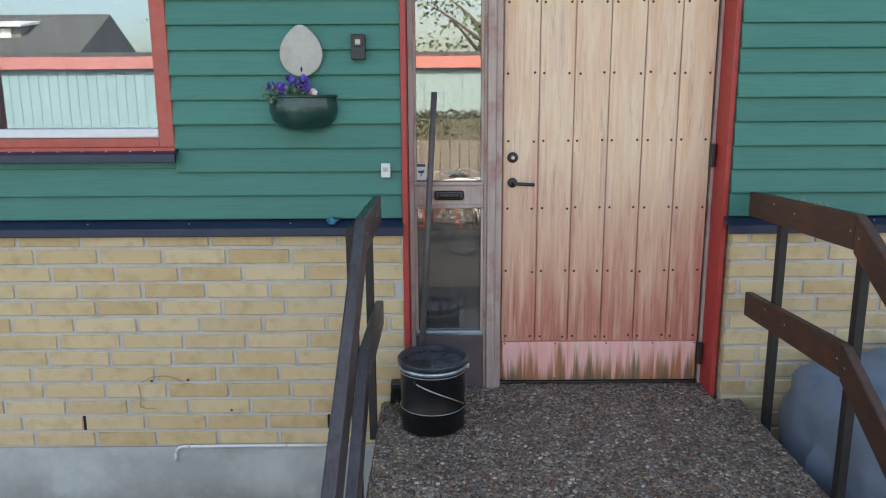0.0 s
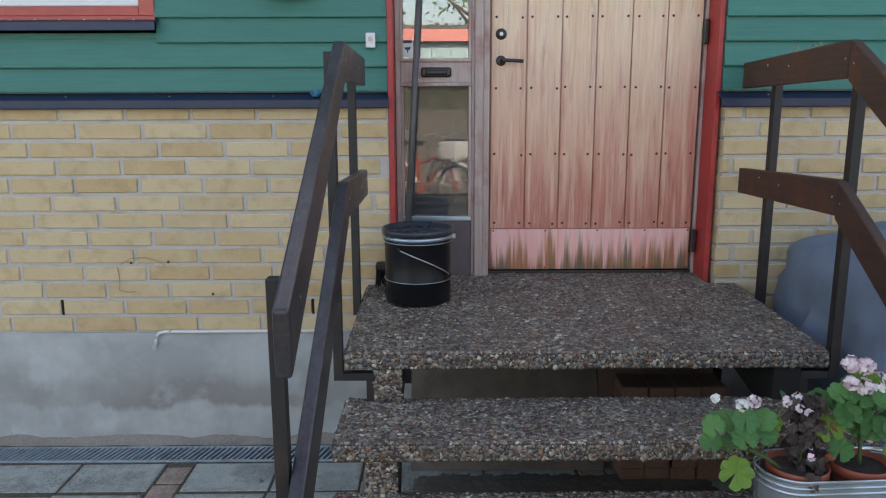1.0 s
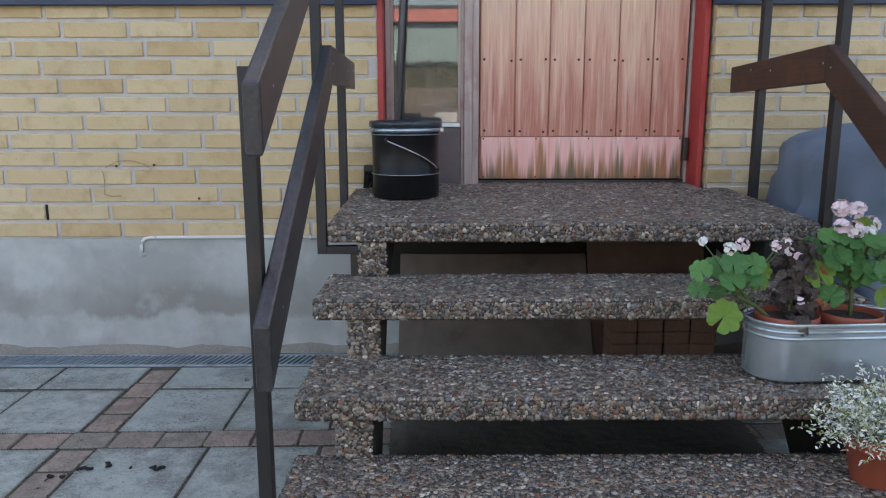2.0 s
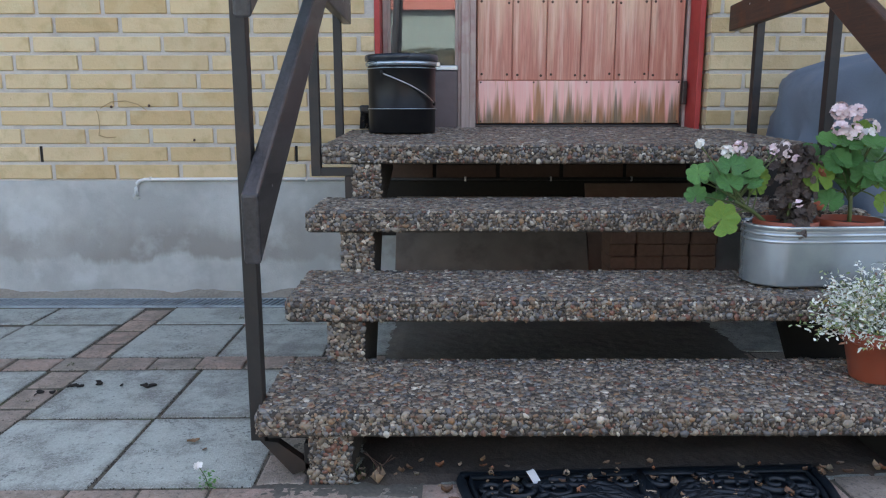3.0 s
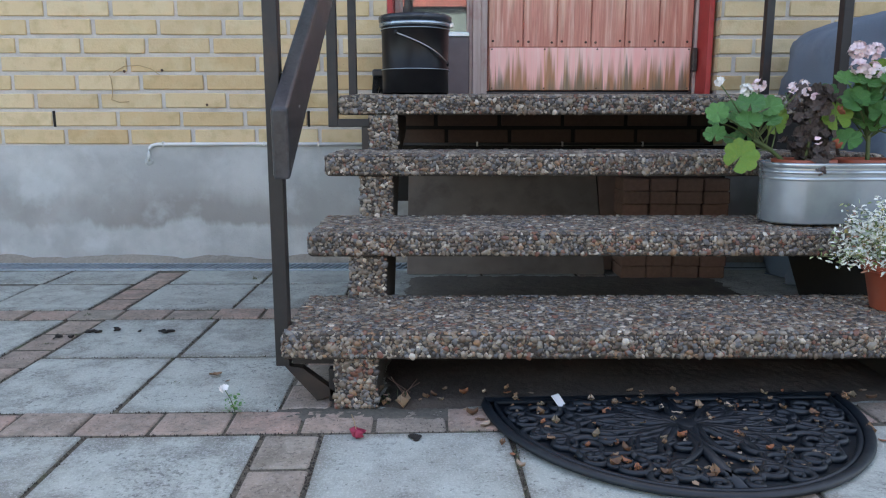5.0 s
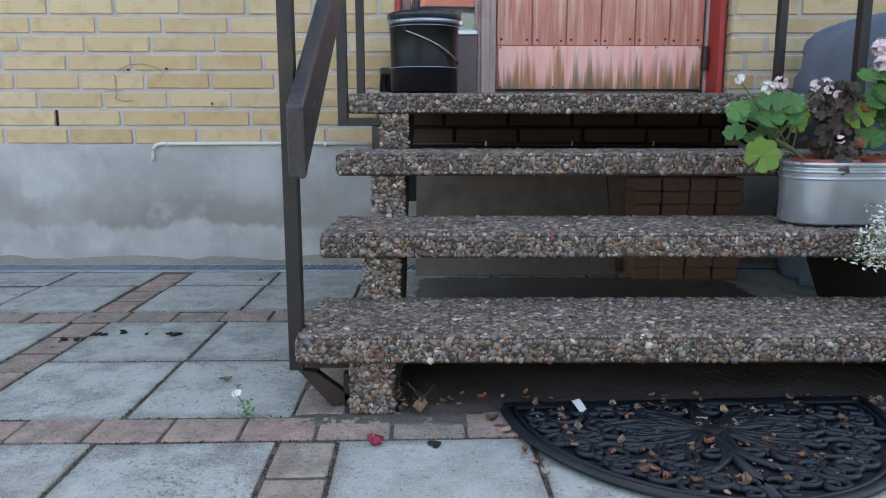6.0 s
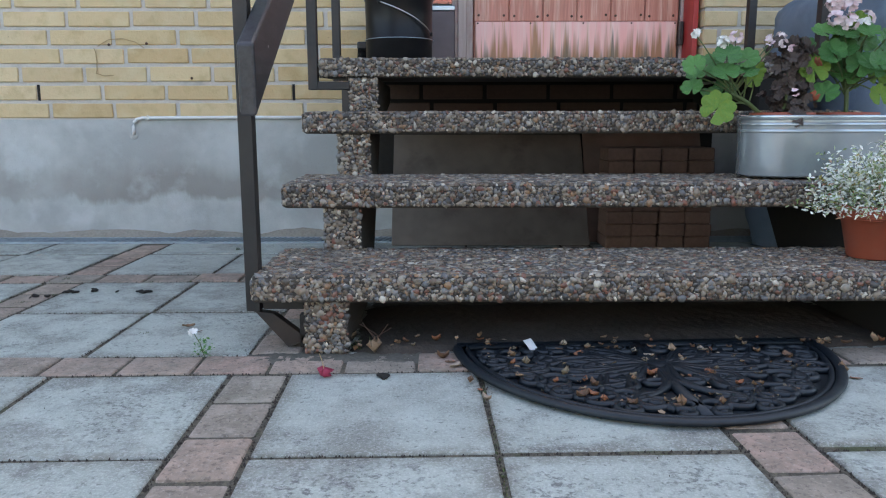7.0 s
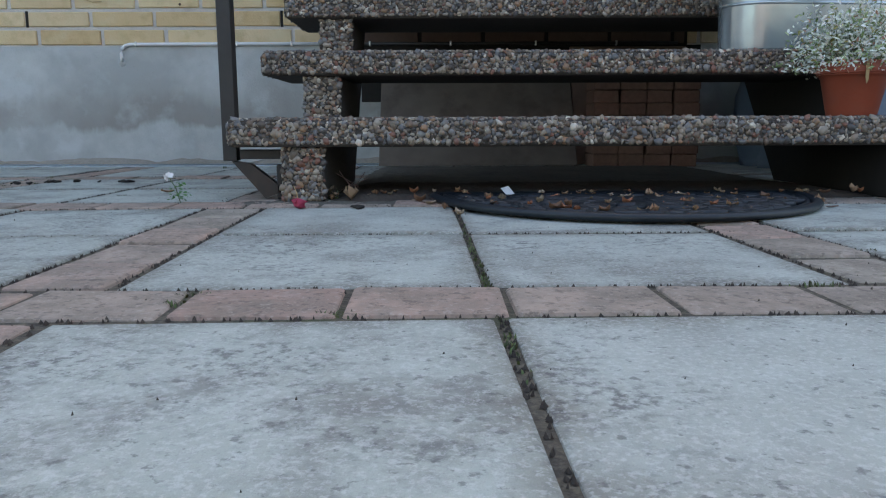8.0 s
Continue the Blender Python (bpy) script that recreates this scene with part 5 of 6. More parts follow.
def geranium(x, y, label, leaves, heads, fork, own_pot, petal):
    """Stalked round leaves on a woody stem. leaves: (dx, dy, z, size, yellowing); heads: (dx, dy, z, radius, count, petals)."""
    t = thing("geranium", label, "plant", pose(x, y, TUBZ + 0.0475), group="potted plants in the tub")
    if own_pot:
        tapered_pot(t, 0.080, 0.060, 0.116)
    fork = Vector(fork)
    part("main_stem", stalk((0, 0, 0.095), fork, 0.0055, 0.012), "stem", t, smooth=True)
    for dx, dy, z, s, yel in leaves:
        dx, dy = dx + 0.018, dy + 0.048
        tip = Vector((dx, dy, z))
        base = Vector((0, 0, 0.10)).lerp(fork, g.uniform(0.5, 1.0))
        n = Vector((dx - fork.x, dy - fork.y, 0)) * 4 + Vector((g.gauss(0, 0.2), -0.75 + g.gauss(0, 0.2), 0.75 + g.gauss(0, 0.2)))
        if yel:
            n = Vector((-0.12, -1.0, 0.30))
        part("stalk", stalk(base, tip, 0.0020, 0.012), "stem", t)
        part("leaf", g.choice(YEL if yel else GER), "geranium", t, "yellowing leaf" if yel else "", at=facing(tip, n, s, g.uniform(-0.9, 0.9)))
    for dx, dy, z, r, count, petals in heads:
        dx, dy = dx + 0.018, dy + 0.048
        part("flower_stalk", stalk(fork.lerp(Vector((dx, dy, z)), 0.1), (dx, dy, z - r * 0.5), 0.0016, 0.008), "stem", t)
        blossom(t, (dx, dy, z), r, count, petals, g, petal)
    return t


left = [(-0.220, -0.07, 0.235, 0.030, 0), (-0.175, -0.05, 0.240, 0.033, 0), (-0.145, -0.09, 0.258, 0.036, 0), (-0.085, -0.07, 0.250, 0.032, 0), (-0.150, -0.10, 0.212, 0.034, 0), (-0.215, -0.05, 0.178, 0.030, 0),
        (-0.095, -0.09, 0.215, 0.032, 0), (-0.172, -0.118, 0.126, 0.046, 1), (-0.135, 0.0, 0.215, 0.032, 0), (-0.120, -0.02, 0.180, 0.030, 0), (-0.045, -0.03, 0.225, 0.026, 1), (-0.06, -0.05, 0.200, 0.024, 1), (-0.185, 0.01, 0.21, 0.028, 0), (0.01, 0.03, 0.262, 0.030, 0), (-0.16, -0.03, 0.165, 0.026, 0)]
geranium(1.156, 0.480, "leggy geranium with scalloped green leaves and small white blossom", left,
         [(-0.218, -0.07, 0.312, 0.009, 8, "white_petal"), (-0.150, -0.07, 0.292, 0.014, 13, "white_petal"), (-0.118, -0.07, 0.303, 0.015, 14, "petal"), (-0.025, -0.06, 0.298, 0.010, 8, "petal"), (0.005, -0.05, 0.306, 0.009, 7, "petal")], (-0.100, -0.015, 0.165), False, 0.0085)
right = []
for i in range(40):
    a = g.uniform(0, 2 * math.pi)
    r = g.uniform(0.02, 0.135)
    right.append((r * math.cos(a) - 0.015, r * math.sin(a) * 0.75 - 0.02, 0.170 + 0.16 * g.random() * (1 - r * 3) + 0.06 * g.random(), g.uniform(0.024, 0.038), 1 if i % 9 == 4 else 0))
right += [(-0.125, -0.075, 0.225, 0.040, 1), (-0.085, -0.085, 0.265, 0.036, 0), (-0.095, -0.085, 0.165, 0.036, 0), (-0.06, -0.09, 0.310, 0.034, 0), (-0.02, -0.10, 0.235, 0.036, 0), (0.05, -0.08, 0.16, 0.030, 1), (0.06, -0.09, 0.27, 0.034, 0)]
geranium(1.372, 0.495, "bushy geranium with green leaves and pale pink blossom heads", right,
         [(-0.070, -0.05, 0.392, 0.020, 20, "petal"), (-0.035, -0.06, 0.388, 0.020, 20, "petal"), (-0.080, -0.08, 0.350, 0.017, 15, "petal"), (-0.045, -0.08, 0.340, 0.020, 18, "petal"), (0.005, -0.06, 0.352, 0.020, 18, "petal"), (-0.01, -0.08, 0.335, 0.016, 14, "white_petal")], (0.000, 0.020, 0.215), True, 0.0105)

t = thing("purple_plant", "dark purple ruffled foliage plant with an orange leaf", "plant", pose(1.198, 0.482, TUBZ + 0.0475), group="potted plants in the tub")
tapered_pot(t, 0.080, 0.060, 0.116)
part("main_stem", stalk((0, 0, 0.10), (0.0, -0.02, 0.22), 0.004), "stem", t)
for i in range(150):
    a, z = g.uniform(0, 2 * math.pi), g.uniform(0.108, 0.295)
    r = g.uniform(0.005, 0.066) * (1.1 - 2.2 * abs(z - 0.19))
    p = Vector((r * math.cos(a) + 0.016, r * math.sin(a) * 0.9 + 0.005, z))
    ora = i in (9, 33)
    if ora:
        p = Vector((0.055, -0.055, 0.24 if i == 9 else 0.155))
    part("leaf", ORA if ora else g.choice(PUR), "purple", t, "orange withering leaf" if ora else "", at=facing(p, (math.cos(a) + g.gauss(0, 0.6), math.sin(a) - 0.4 + g.gauss(0, 0.6), g.gauss(0.3, 0.6)), 0.014 if ora else g.uniform(0.010, 0.020), g.uniform(0, 6)))
for p in ((-0.025, -0.035, 0.288), (0.0, -0.035, 0.275), (0.0, -0.065, 0.165)):
    blossom(t, p, 0.007, 5, "petal", g, 0.0075)
for i in range(4):
    part("leaf", g.choice(PUR), "purple", t, at=facing((0.0 + g.uniform(-0.015, 0.015), -0.082 - 0.002 * i, 0.118 - 0.009 * i), (g.gauss(0, 0.3), -1, 0.3), 0.013, g.uniform(0, 6)))

# ---- pot with a white-leaved plant ----
t = thing("flower_pot", "terracotta plastic pot on the lowest tread, overgrown by a white-leaved plant", "pot", pose(1.306, 0.205, TOPS[0] + 0.004))
tapered_pot(t, 0.079, 0.053, 0.122)
for z in (0.096, 0.092):
    part("ring", tube([(0.0787 * math.cos(2 * math.pi * i / 40), 0.0787 * math.sin(2 * math.pi * i / 40), z) for i in range(40)], 0.0013, 5, closed=True), "terracotta", t)
b = bmesh.new()
stems = bmesh.new()
for i in range(290):
    a, e = g.uniform(0, 2 * math.pi), g.uniform(0.05, 1.3)
    ln = g.uniform(0.10, 0.195)
    base = Vector((g.uniform(-0.04, 0.04), g.uniform(-0.04, 0.04), 0.105))
    tip = base + Vector((math.cos(a) * math.cos(e) * ln * 0.80, math.sin(a) * math.cos(e) * ln * 0.8, math.sin(e) * ln * 0.92 - 0.004))
    if i % 3 == 0:
        tube([base, (base + tip) / 2 + Vector((0, 0, 0.012)), tip], 0.0008, 4, stems)
    for k in range(17):
        s = g.uniform(0.35, 1.05)
        p = base.lerp(tip, s) + Vector((g.gauss(0, 0.008), g.gauss(0, 0.008), g.gauss(0, 0.007)))
        q = Euler((g.uniform(-1.3, 1.3), g.uniform(-1.3, 1.3), g.uniform(0, 6.3))).to_quaternion()
        w, h = g.uniform(0.0019, 0.0034), g.uniform(0.009, 0.016)
        b.faces.new([b.verts.new(p + q @ Vector(v)) for v in ((-w * 0.4, 0, 0), (w * 0.4, 0, 0), (w, h * 0.55, w * 0.5), (0, h, 0), (-w, h * 0.55, w * 0.5))])
for i in range(40):
    s = i / 39
    p = Vector((-0.10 - 0.075 * s, -0.055, 0.125 + 0.02 * math.sin(s * 4))) + Vector((g.gauss(0, 0.004), g.gauss(0, 0.004), g.gauss(0, 0.004)))
    q = Euler((g.uniform(-1.3, 1.3), g.uniform(-1.3, 1.3), g.uniform(0, 6.3))).to_quaternion()
    b.faces.new([b.verts.new(p + q @ Vector(v)) for v in ((0, 0, 0), (0.003, 0.005, 0.001), (0, 0.009, 0), (-0.003, 0.005, 0.001))])
tube([(-0.05, -0.04, 0.11), (-0.10, -0.05, 0.130), (-0.14, -0.056, 0.138), (-0.178, -0.057, 0.120)], 0.001, 4, stems)
me = mesh_of("foliage", b, M["variegated"])
tagged(part("foliage", me, "variegated", t, "small white and grey-green leaves"), kind="stuff")
tagged(part("stems", stems, "stem", t), kind="stuff")
for p in ((0.03, -0.088, 0.10), (-0.02, -0.09, 0.095)):
    part("withered_leaf", prism([(0, 0.03), (0.005, 0.012), (0.003, -0.018), (-0.001, -0.026), (-0.004, -0.012), (-0.004, 0.012)], "y", 0, 0.0012), "tendril", t, at=pose(*p, 0, g.uniform(-12, 12), 10))

# ---- rubber mat ----
MX, MY, RX, RY = 0.728, 0.080, 0.372, 0.462
mat = thing("door_mat", "half-round black rubber mat with scrollwork, strewn with dry leaves", "door mat", pose(MX, MY, 0.0, 0, 0, 2.5) @ Matrix.Diagonal((1.07, 0.957, 1.0, 1)))


def rib(name, pts, w, h=0.9, closed=False, taper=None):
    part(name, tube([(p[0], p[1], 0.0085) for p in pts], w, 6, flat=h * 0.0085 / w, closed=closed, taper=taper), "rubber", mat, smooth=True)


edge = [(RX * math.cos(a), -RY * math.sin(a)) for a in (math.pi * i / 60 for i in range(61))]
edge = [(RX, 0.0)] + [(x * (1 if y < -0.02 else 0.995), y) for x, y in edge[1:-1]] + [(-RX, 0.0)]
part("rim", tube([(x * 0.978, y * 0.978 - 0.008, 0.010) for x, y in edge], 0.0105, 8, closed=True, flat=0.7), "rubber", mat, smooth=True)
rib("rim_line", [(x * 0.925, y * 0.925 - 0.018) for x, y in edge], 0.006, closed=True)
part("membrane", prism([(x * 0.96, y * 0.96 - 0.008) for x, y in edge], "z", 0.001, 0.0035), "rubber", mat)


def spiral(cx, cy, r, turns, start, hand, w):
    n = int(turns * 16)
    return [(cx + r * (1 - 0.86 * i / n) * math.cos(start + hand * 2 * math.pi * turns * i / n), cy + r * (1 - 0.86 * i / n) * math.sin(start + hand * 2 * math.pi * turns * i / n)) for i in range(n + 1)]


HUB = (0.0, -0.165)
SCROLLS = [(0.085, -0.085, 0.042, 1.6, 3.6, 1), (0.175, -0.075, 0.048, 1.5, 2.6, -1), (0.262, -0.075, 0.042, 1.4, 3.0, 1), (0.150, -0.175, 0.044, 1.7, 3.3, -1), (0.245, -0.165, 0.046, 1.5, 2.4, 1),
           (0.205, -0.255, 0.044, 1.5, 2.2, -1), (0.105, -0.275, 0.042, 1.6, 2.0, 1), (0.060, -0.365, 0.038, 1.5, 1.7, -1), (0.150, -0.345, 0.036, 1.4, 2.0, 1), (0.305, -0.115, 0.025, 1.2, 2.0, -1),
           (0.040, -0.050, 0.030, 1.3, 2.6, 1), (0.130, -0.050, 0.026, 1.3, 2.2, -1), (0.220, -0.045, 0.028, 1.3, 2.8, 1), (0.200, -0.130, 0.028, 1.3, 1.6, -1), (0.110, -0.130, 0.024, 1.2, 2.4, 1),
           (0.290, -0.195, 0.028, 1.3, 2.0, -1), (0.165, -0.225, 0.026, 1.3, 1.2, 1), (0.060, -0.235, 0.028, 1.4, 1.8, -1), (0.250, -0.225, 0.022, 1.2, 0.8, 1), (0.200, -0.315, 0.026, 1.3, 1.4, -1), (0.100, -0.330, 0.024, 1.2, 0.6, 1), (0.110, -0.395, 0.026, 1.3, 1.1, -1), (0.030, -0.420, 0.020, 1.2, 0.9, 1)]
for sx in (1, -1):
    for cx, cy, r, turns, a0, hand in SCROLLS:
        pts = spiral(cx, cy, r, turns, a0, hand, 0.007)
        rib("scroll", [(sx * x, y) for x, y in pts], 0.0066, taper=lambda s: 1.1 - 0.35 * s)
        e = Vector(pts[0])
        h = Vector(HUB) + Vector((0.02, 0.0))
        d = e - h
        side = Vector((-d.y, d.x)) * 0.22 * hand
        rib("tendril", [(sx * p.x, p.y) for p in (h.lerp(e, k / 8) + side * math.sin(math.pi * k / 8) for k in range(9))], 0.0072, taper=lambda s: 1.25 - 0.4 * s)
    for k in range(6):
        a = -math.pi / 2 + sx * (0.25 + 0.42 * k)
        c = (HUB[0] + 0.115 * math.cos(a), HUB[1] + 0.115 * math.sin(a) * 0.9)
        rib("petal", [(c[0] + 0.013 * math.cos(b_ + a) * 1.9 * math.cos(0), c[1] + 0.013 * math.sin(b_ + a)) for b_ in (2 * math.pi * i / 12 for i in range(12))], 0.005, closed=True)
    for k in range(9):
        a = math.pi * (0.06 + 0.052 * k)
        x, y = RX * 0.84 * math.cos(a), -RY * 0.84 * math.sin(a)
        rib("loop", [(sx * (x + 0.021 * math.cos(q)), y + 0.019 * math.sin(q)) for q in (2 * math.pi * i / 12 for i in range(12))], 0.0055, closed=True)
rib("spine", [(0, -0.012), (0.004, -0.07), (0, -0.165), (-0.003, -0.27), (0, -0.435)], 0.012)
part("hub", lathe([(0, 0.017), (0.018, 0.017), (0.030, 0.012), (0.036, 0.004)], 20), "rubber", mat, smooth=True, at=pose(HUB[0], HUB[1], 0))

# ---- litter and small things on the ground ----


def litter_leaf(seed, curl):
    q = random.Random(seed)
    bm = bmesh.new()
    n = 7
    rows_ = []
    for i in range(n):
        s = i / (n - 1)
        w = 0.34 * math.sin(math.pi * min(0.97, s * 0.95 + 0.04)) ** 0.8 * (1 + q.uniform(-0.2, 0.2))
        z = curl * (s - 0.5) ** 2 * 1.6
        rows_.append([bm.verts.new((k * w, s - 0.5, z + (curl * 0.5 * abs(k)) + q.uniform(-0.03, 0.03))) for k in (-1, 0, 1)])
    for a, b_ in zip(rows_, rows_[1:]):
        for k in range(2):
            bm.faces.new((a[k], a[k + 1], b_[k + 1], b_[k]))
    low = min(v.co.z for v in bm.verts)
    for v in bm.verts:
        v.co.z -= low
    return mesh_of("fallen_leaf", bm, M["fallen"], True)


LIT = [litter_leaf(k, 0.15 + 0.16 * k) for k in range(5)]
g = random.Random(77)


def drop_leaf(x, y, z, s):
    ob = part("fallen_leaf", g.choice(LIT), "fallen", at=Matrix.LocRotScale((x, y, z), Euler((g.uniform(-0.2, 0.2), g.uniform(-0.2, 0.2), g.uniform(0, 6.28))), (s, s, s)))
    tagged(ob, "small dry brown fallen leaf", "leaf", "fallen leaves")


for i in range(190):
    a, r = g.uniform(0.02, math.pi - 0.02), math.sqrt(g.random()) * 0.86
    drop_leaf(MX + RX * 1.06 * r * math.cos(a), MY - 0.02 - RY * 0.95 * r * math.sin(a), g.choice((0.005, 0.007, 0.011)), g.uniform(0.007, 0.026))
for i in range(46):
    drop_leaf(g.uniform(0.10, 1.30), g.uniform(0.05, 0.12), 0.012, g.uniform(0.010, 0.026))
for x, y, s in ((0.300, 0.02, 0.02), (0.325, -0.03, 0.022), (0.335, -0.06, 0.03), (0.31, -0.005, 0.025), (0.36, -0.15, 0.018), (0.377, -0.19, 0.016), (0.385, -0.24, 0.018), (1.09, -0.10, 0.028), (1.10, -0.135, 0.022), (0.165, 0.035, 0.045), (0.12, 0.05, 0.018), (-0.30, 0.24, 0.03), (-0.26, 0.20, 0.016)):
    drop_leaf(x, y, 0.002, s)
t = thing("paper_scrap", "small crumpled white paper wrapper on the mat", "scrap", pose(0.497, 0.030, 0.016, 30, -10, 18))
part("paper", roughen(box(-0.009, 0.009, -0.020, 0.020, 0, 0.005, 0.002), 0.005, 90), "white", t)
t = thing("red_petal", "crumpled crimson flower petal on the paving", "petal", pose(0.083, -0.112, 0.001))
b = bmesh.new()
bmesh.ops.create_icosphere(b, subdivisions=2, radius=0.015)
for v in b.verts:
    v.co = Vector((v.co.x, v.co.y * 0.8, v.co.z * 0.7 + 0.010))
M["crimson"] = speckled("crimson_petal", (0.26, 0.015, 0.045), (0.36, 0.03, 0.07), 60, 0.6, 0.0)
part("petal", roughen(b, 0.012, 80), "crimson", t, smooth=True)
part("stalk", tube([(-0.004, 0.0, 0.016), (-0.008, 0.006, 0.03), (-0.014, 0.012, 0.043)], 0.0008, 5), "tendril", t)


def droppings(name, label, x, y, n, spread, size):
    t = thing(name, label, "dirt", pose(x, y, 0.001))
    for i in range(n):
        b = bmesh.new()
        bmesh.ops.create_icosphere(b, subdivisions=2, radius=size * g.uniform(0.6, 1.1))
        for v in b.verts:
            v.co.z = v.co.z * 0.35 + size * 0.2
        dx, dy = g.gauss(0, spread), g.gauss(0, spread * 0.6)
        for v in b.verts:
            v.co += Vector((dx, dy, 0))
        part("clump", roughen(b, size * 0.5, 60, i), "slot", t)


for x, y, n in ((-0.768, 0.615, 5), (-0.712, 0.645, 3), (-0.622, 0.628, 1), (-0.570, 0.612, 4), (-0.845, 0.565, 3), (0.195, -0.108, 3), (-0.66, -0.42, 2)):
    droppings("dirt_clump", "clump of dark wet dirt on a paving slab", x, y, n, 0.016, 0.010)

t = thing("weed", "small green weed with a pale flower in a paving joint", "weed", pose(-0.192, 0.015, 0.0))
b = bmesh.new()
for i in range(60):
    a, r, z = g.uniform(0, 6.28), g.uniform(0, 0.026), g.uniform(0.004, 0.05)
    p = Vector((r * math.cos(a), r * math.sin(a), z * (1 - r * 16)))
    q = Euler((g.uniform(-0.9, 0.9), g.uniform(-0.9, 0.9), g.uniform(0, 6.3))).to_quaternion()
    w = g.uniform(0.003, 0.006)
    b.faces.new([b.verts.new(p + q @ Vector(v)) for v in ((0, -w, 0), (w * 0.6, 0, 0.001), (0, w, 0), (-w * 0.6, 0, 0.001))])
part("leaves", b, "geranium", t)
part("stalk", tube([(0, 0, 0), (-0.008, 0, 0.03), (-0.020, 0, 0.052)], 0.001, 5), "stem", t)
blossom(t, (-0.021, -0.002, 0.055), 0.004, 3, "white_petal", g, 0.008)


def grass(x, y, n, h, thin=0.006, long=0.010):
    t = thing("grass_tuft", "sparse grass and moss tuft in a paving joint", "grass", pose(x, y, -0.004, 0, 0, 1.4), kind="stuff")
    b = bmesh.new()
    for i in range(n):
        a = g.uniform(0, 6.28)
        p = Vector((g.gauss(0, thin), g.gauss(0, long), 0))
        d = Vector((math.cos(a), math.sin(a), 0))
        s = Vector((-d.y, d.x, 0)) * 0.0012
        k = h * g.uniform(0.5, 1.2)
        m_ = p + d * k * 0.25 + Vector((0, 0, k * 0.7))
        b.faces.new([b.verts.new(v) for v in (p - s, p + s, m_ + s * 0.7, m_ - s * 0.7)])
        b.faces.new([b.verts.new(v) for v in (m_ - s * 0.7, m_ + s * 0.7, p + d * k * 0.6 + Vector((0, 0, k)))])
    part("blades", b, "moss", t)


for x, y, n, h in ((0.13, 0.06, 12, 0.03), (0.16, 0.075, 8, 0.035), (0.11, 0.09, 8, 0.018), (-0.47, 1.33, 20, 0.012), (-0.87, 0.80, 20, 0.012)):
    grass(x, y, n, h)
t = thing("dry_twig", "thin dry stalks standing by the stair foot", "twig", pose(0.165, 0.055, 0))
for k in range(5):
    part("stalk", tube([(0, 0, 0), (g.uniform(-0.02, 0.02), 0, 0.03), (g.uniform(-0.04, 0.04), g.uniform(-0.02, 0.02), g.uniform(0.04, 0.065))], 0.0008, 4), "rust", t)

# ---- ground, drain and paving ----
structure("ground", prism([(-300, -300), (300, -300), (300, 300), (-300, 300)], "z", -0.30, -0.016), "gravel", "dark gravelled yard round the paving", category="ground")
bed = structure("pavement", box(-3.6, 3.2, 1.638, 1.700, -0.2, -0.0035, bm=box(-3.6, 3.2, -2.0, 1.502, -0.2, -0.0035)), "joint", "paving of pale concrete slabs framed by reddish pavers, mossy joints", category="pavement")

drain = structure("drain", box(-3.6, 3.2, 1.502, 1.638, -0.08, -0.040), "slot", "slotted dark metal drain channel along the house", category="drain")
DR = 0.0235
for y0, y1 in ((1.502, 1.514), (1.626, 1.638)):
    part("edge", box(-3.6, 3.2, y0, y1, -0.03, 0.003, 0.001), "drain", drain)
bar = mesh_of("bar", prism([(-0.0045, 1.514), (0.0045, 1.514), (0.040, 1.626), (0.031, 1.626)], "z", -0.010, 0.004), M["drain"])
for k in range(140):
    part("bar", bar, "flashing", drain, at=pose(-2.10 + DR * k, 0, 0))

GO, TURN_DEG = Vector((0.013, -0.092, 0)), 1.4
# moss and short grass in the joints, by the paving's own grid
for u, v, n, h in ((0.3685, -0.12, 16, 0.006), (0.3685, -0.25, 24, 0.005), (0.3685, -0.36, 10, 0.006), (0.3685, -0.425, 26, 0.005), (0.3685, -0.52, 40, 0.006), (0.3685, -0.60, 30, 0.005),
                          (0.3685, -0.70, 46, 0.006), (0.3685, -0.82, 40, 0.005), (0.3685, -0.95, 36, 0.006)):
    p = GO + Matrix.Rotation(radians(TURN_DEG), 3, "Z") @ Vector((u, v, 0))
    grass(p.x, p.y, n, h, 0.0022, 0.028)
S, J, BAND, PITCH = 0.364, 0.009, 0.107, 0.149
PERIOD_U, PERIOD_V = 2 * S + 3 * J + BAND, 0.862
SV = (PERIOD_V - BAND - 3 * J) / 2
PLACE = Matrix.Translation(GO) @ Matrix.Rotation(radians(TURN_DEG), 4, "Z")


def stone_mesh(name, w, d, mat, seed, bevel=0.004):
    bm = box(-w / 2, w / 2, -d / 2, d / 2, -0.04, 0.0, bevel, segments=2)
    return mesh_of(name, roughen(bm, 0.0032 if name == "paver" else 0.0016, 30 if name == "paver" else 18, seed), M[mat])


SLABS = [stone_mesh("slab", S, SV, "slab", k * 2.3) for k in range(5)]
PAV_U = [stone_mesh("paver", PITCH - 0.0055 - 0.0008 * (k % 4), BAND - 0.001 * (k % 3), "paver", k * 1.9, 0.0045) for k in range(8)]
PAV_V = [stone_mesh("paver", BAND - 0.001 * (k % 3), PITCH - 0.009 - 0.0012 * (k % 4), "paver", k * 1.3, 0.006) for k in range(8)]
g = random.Random(9)


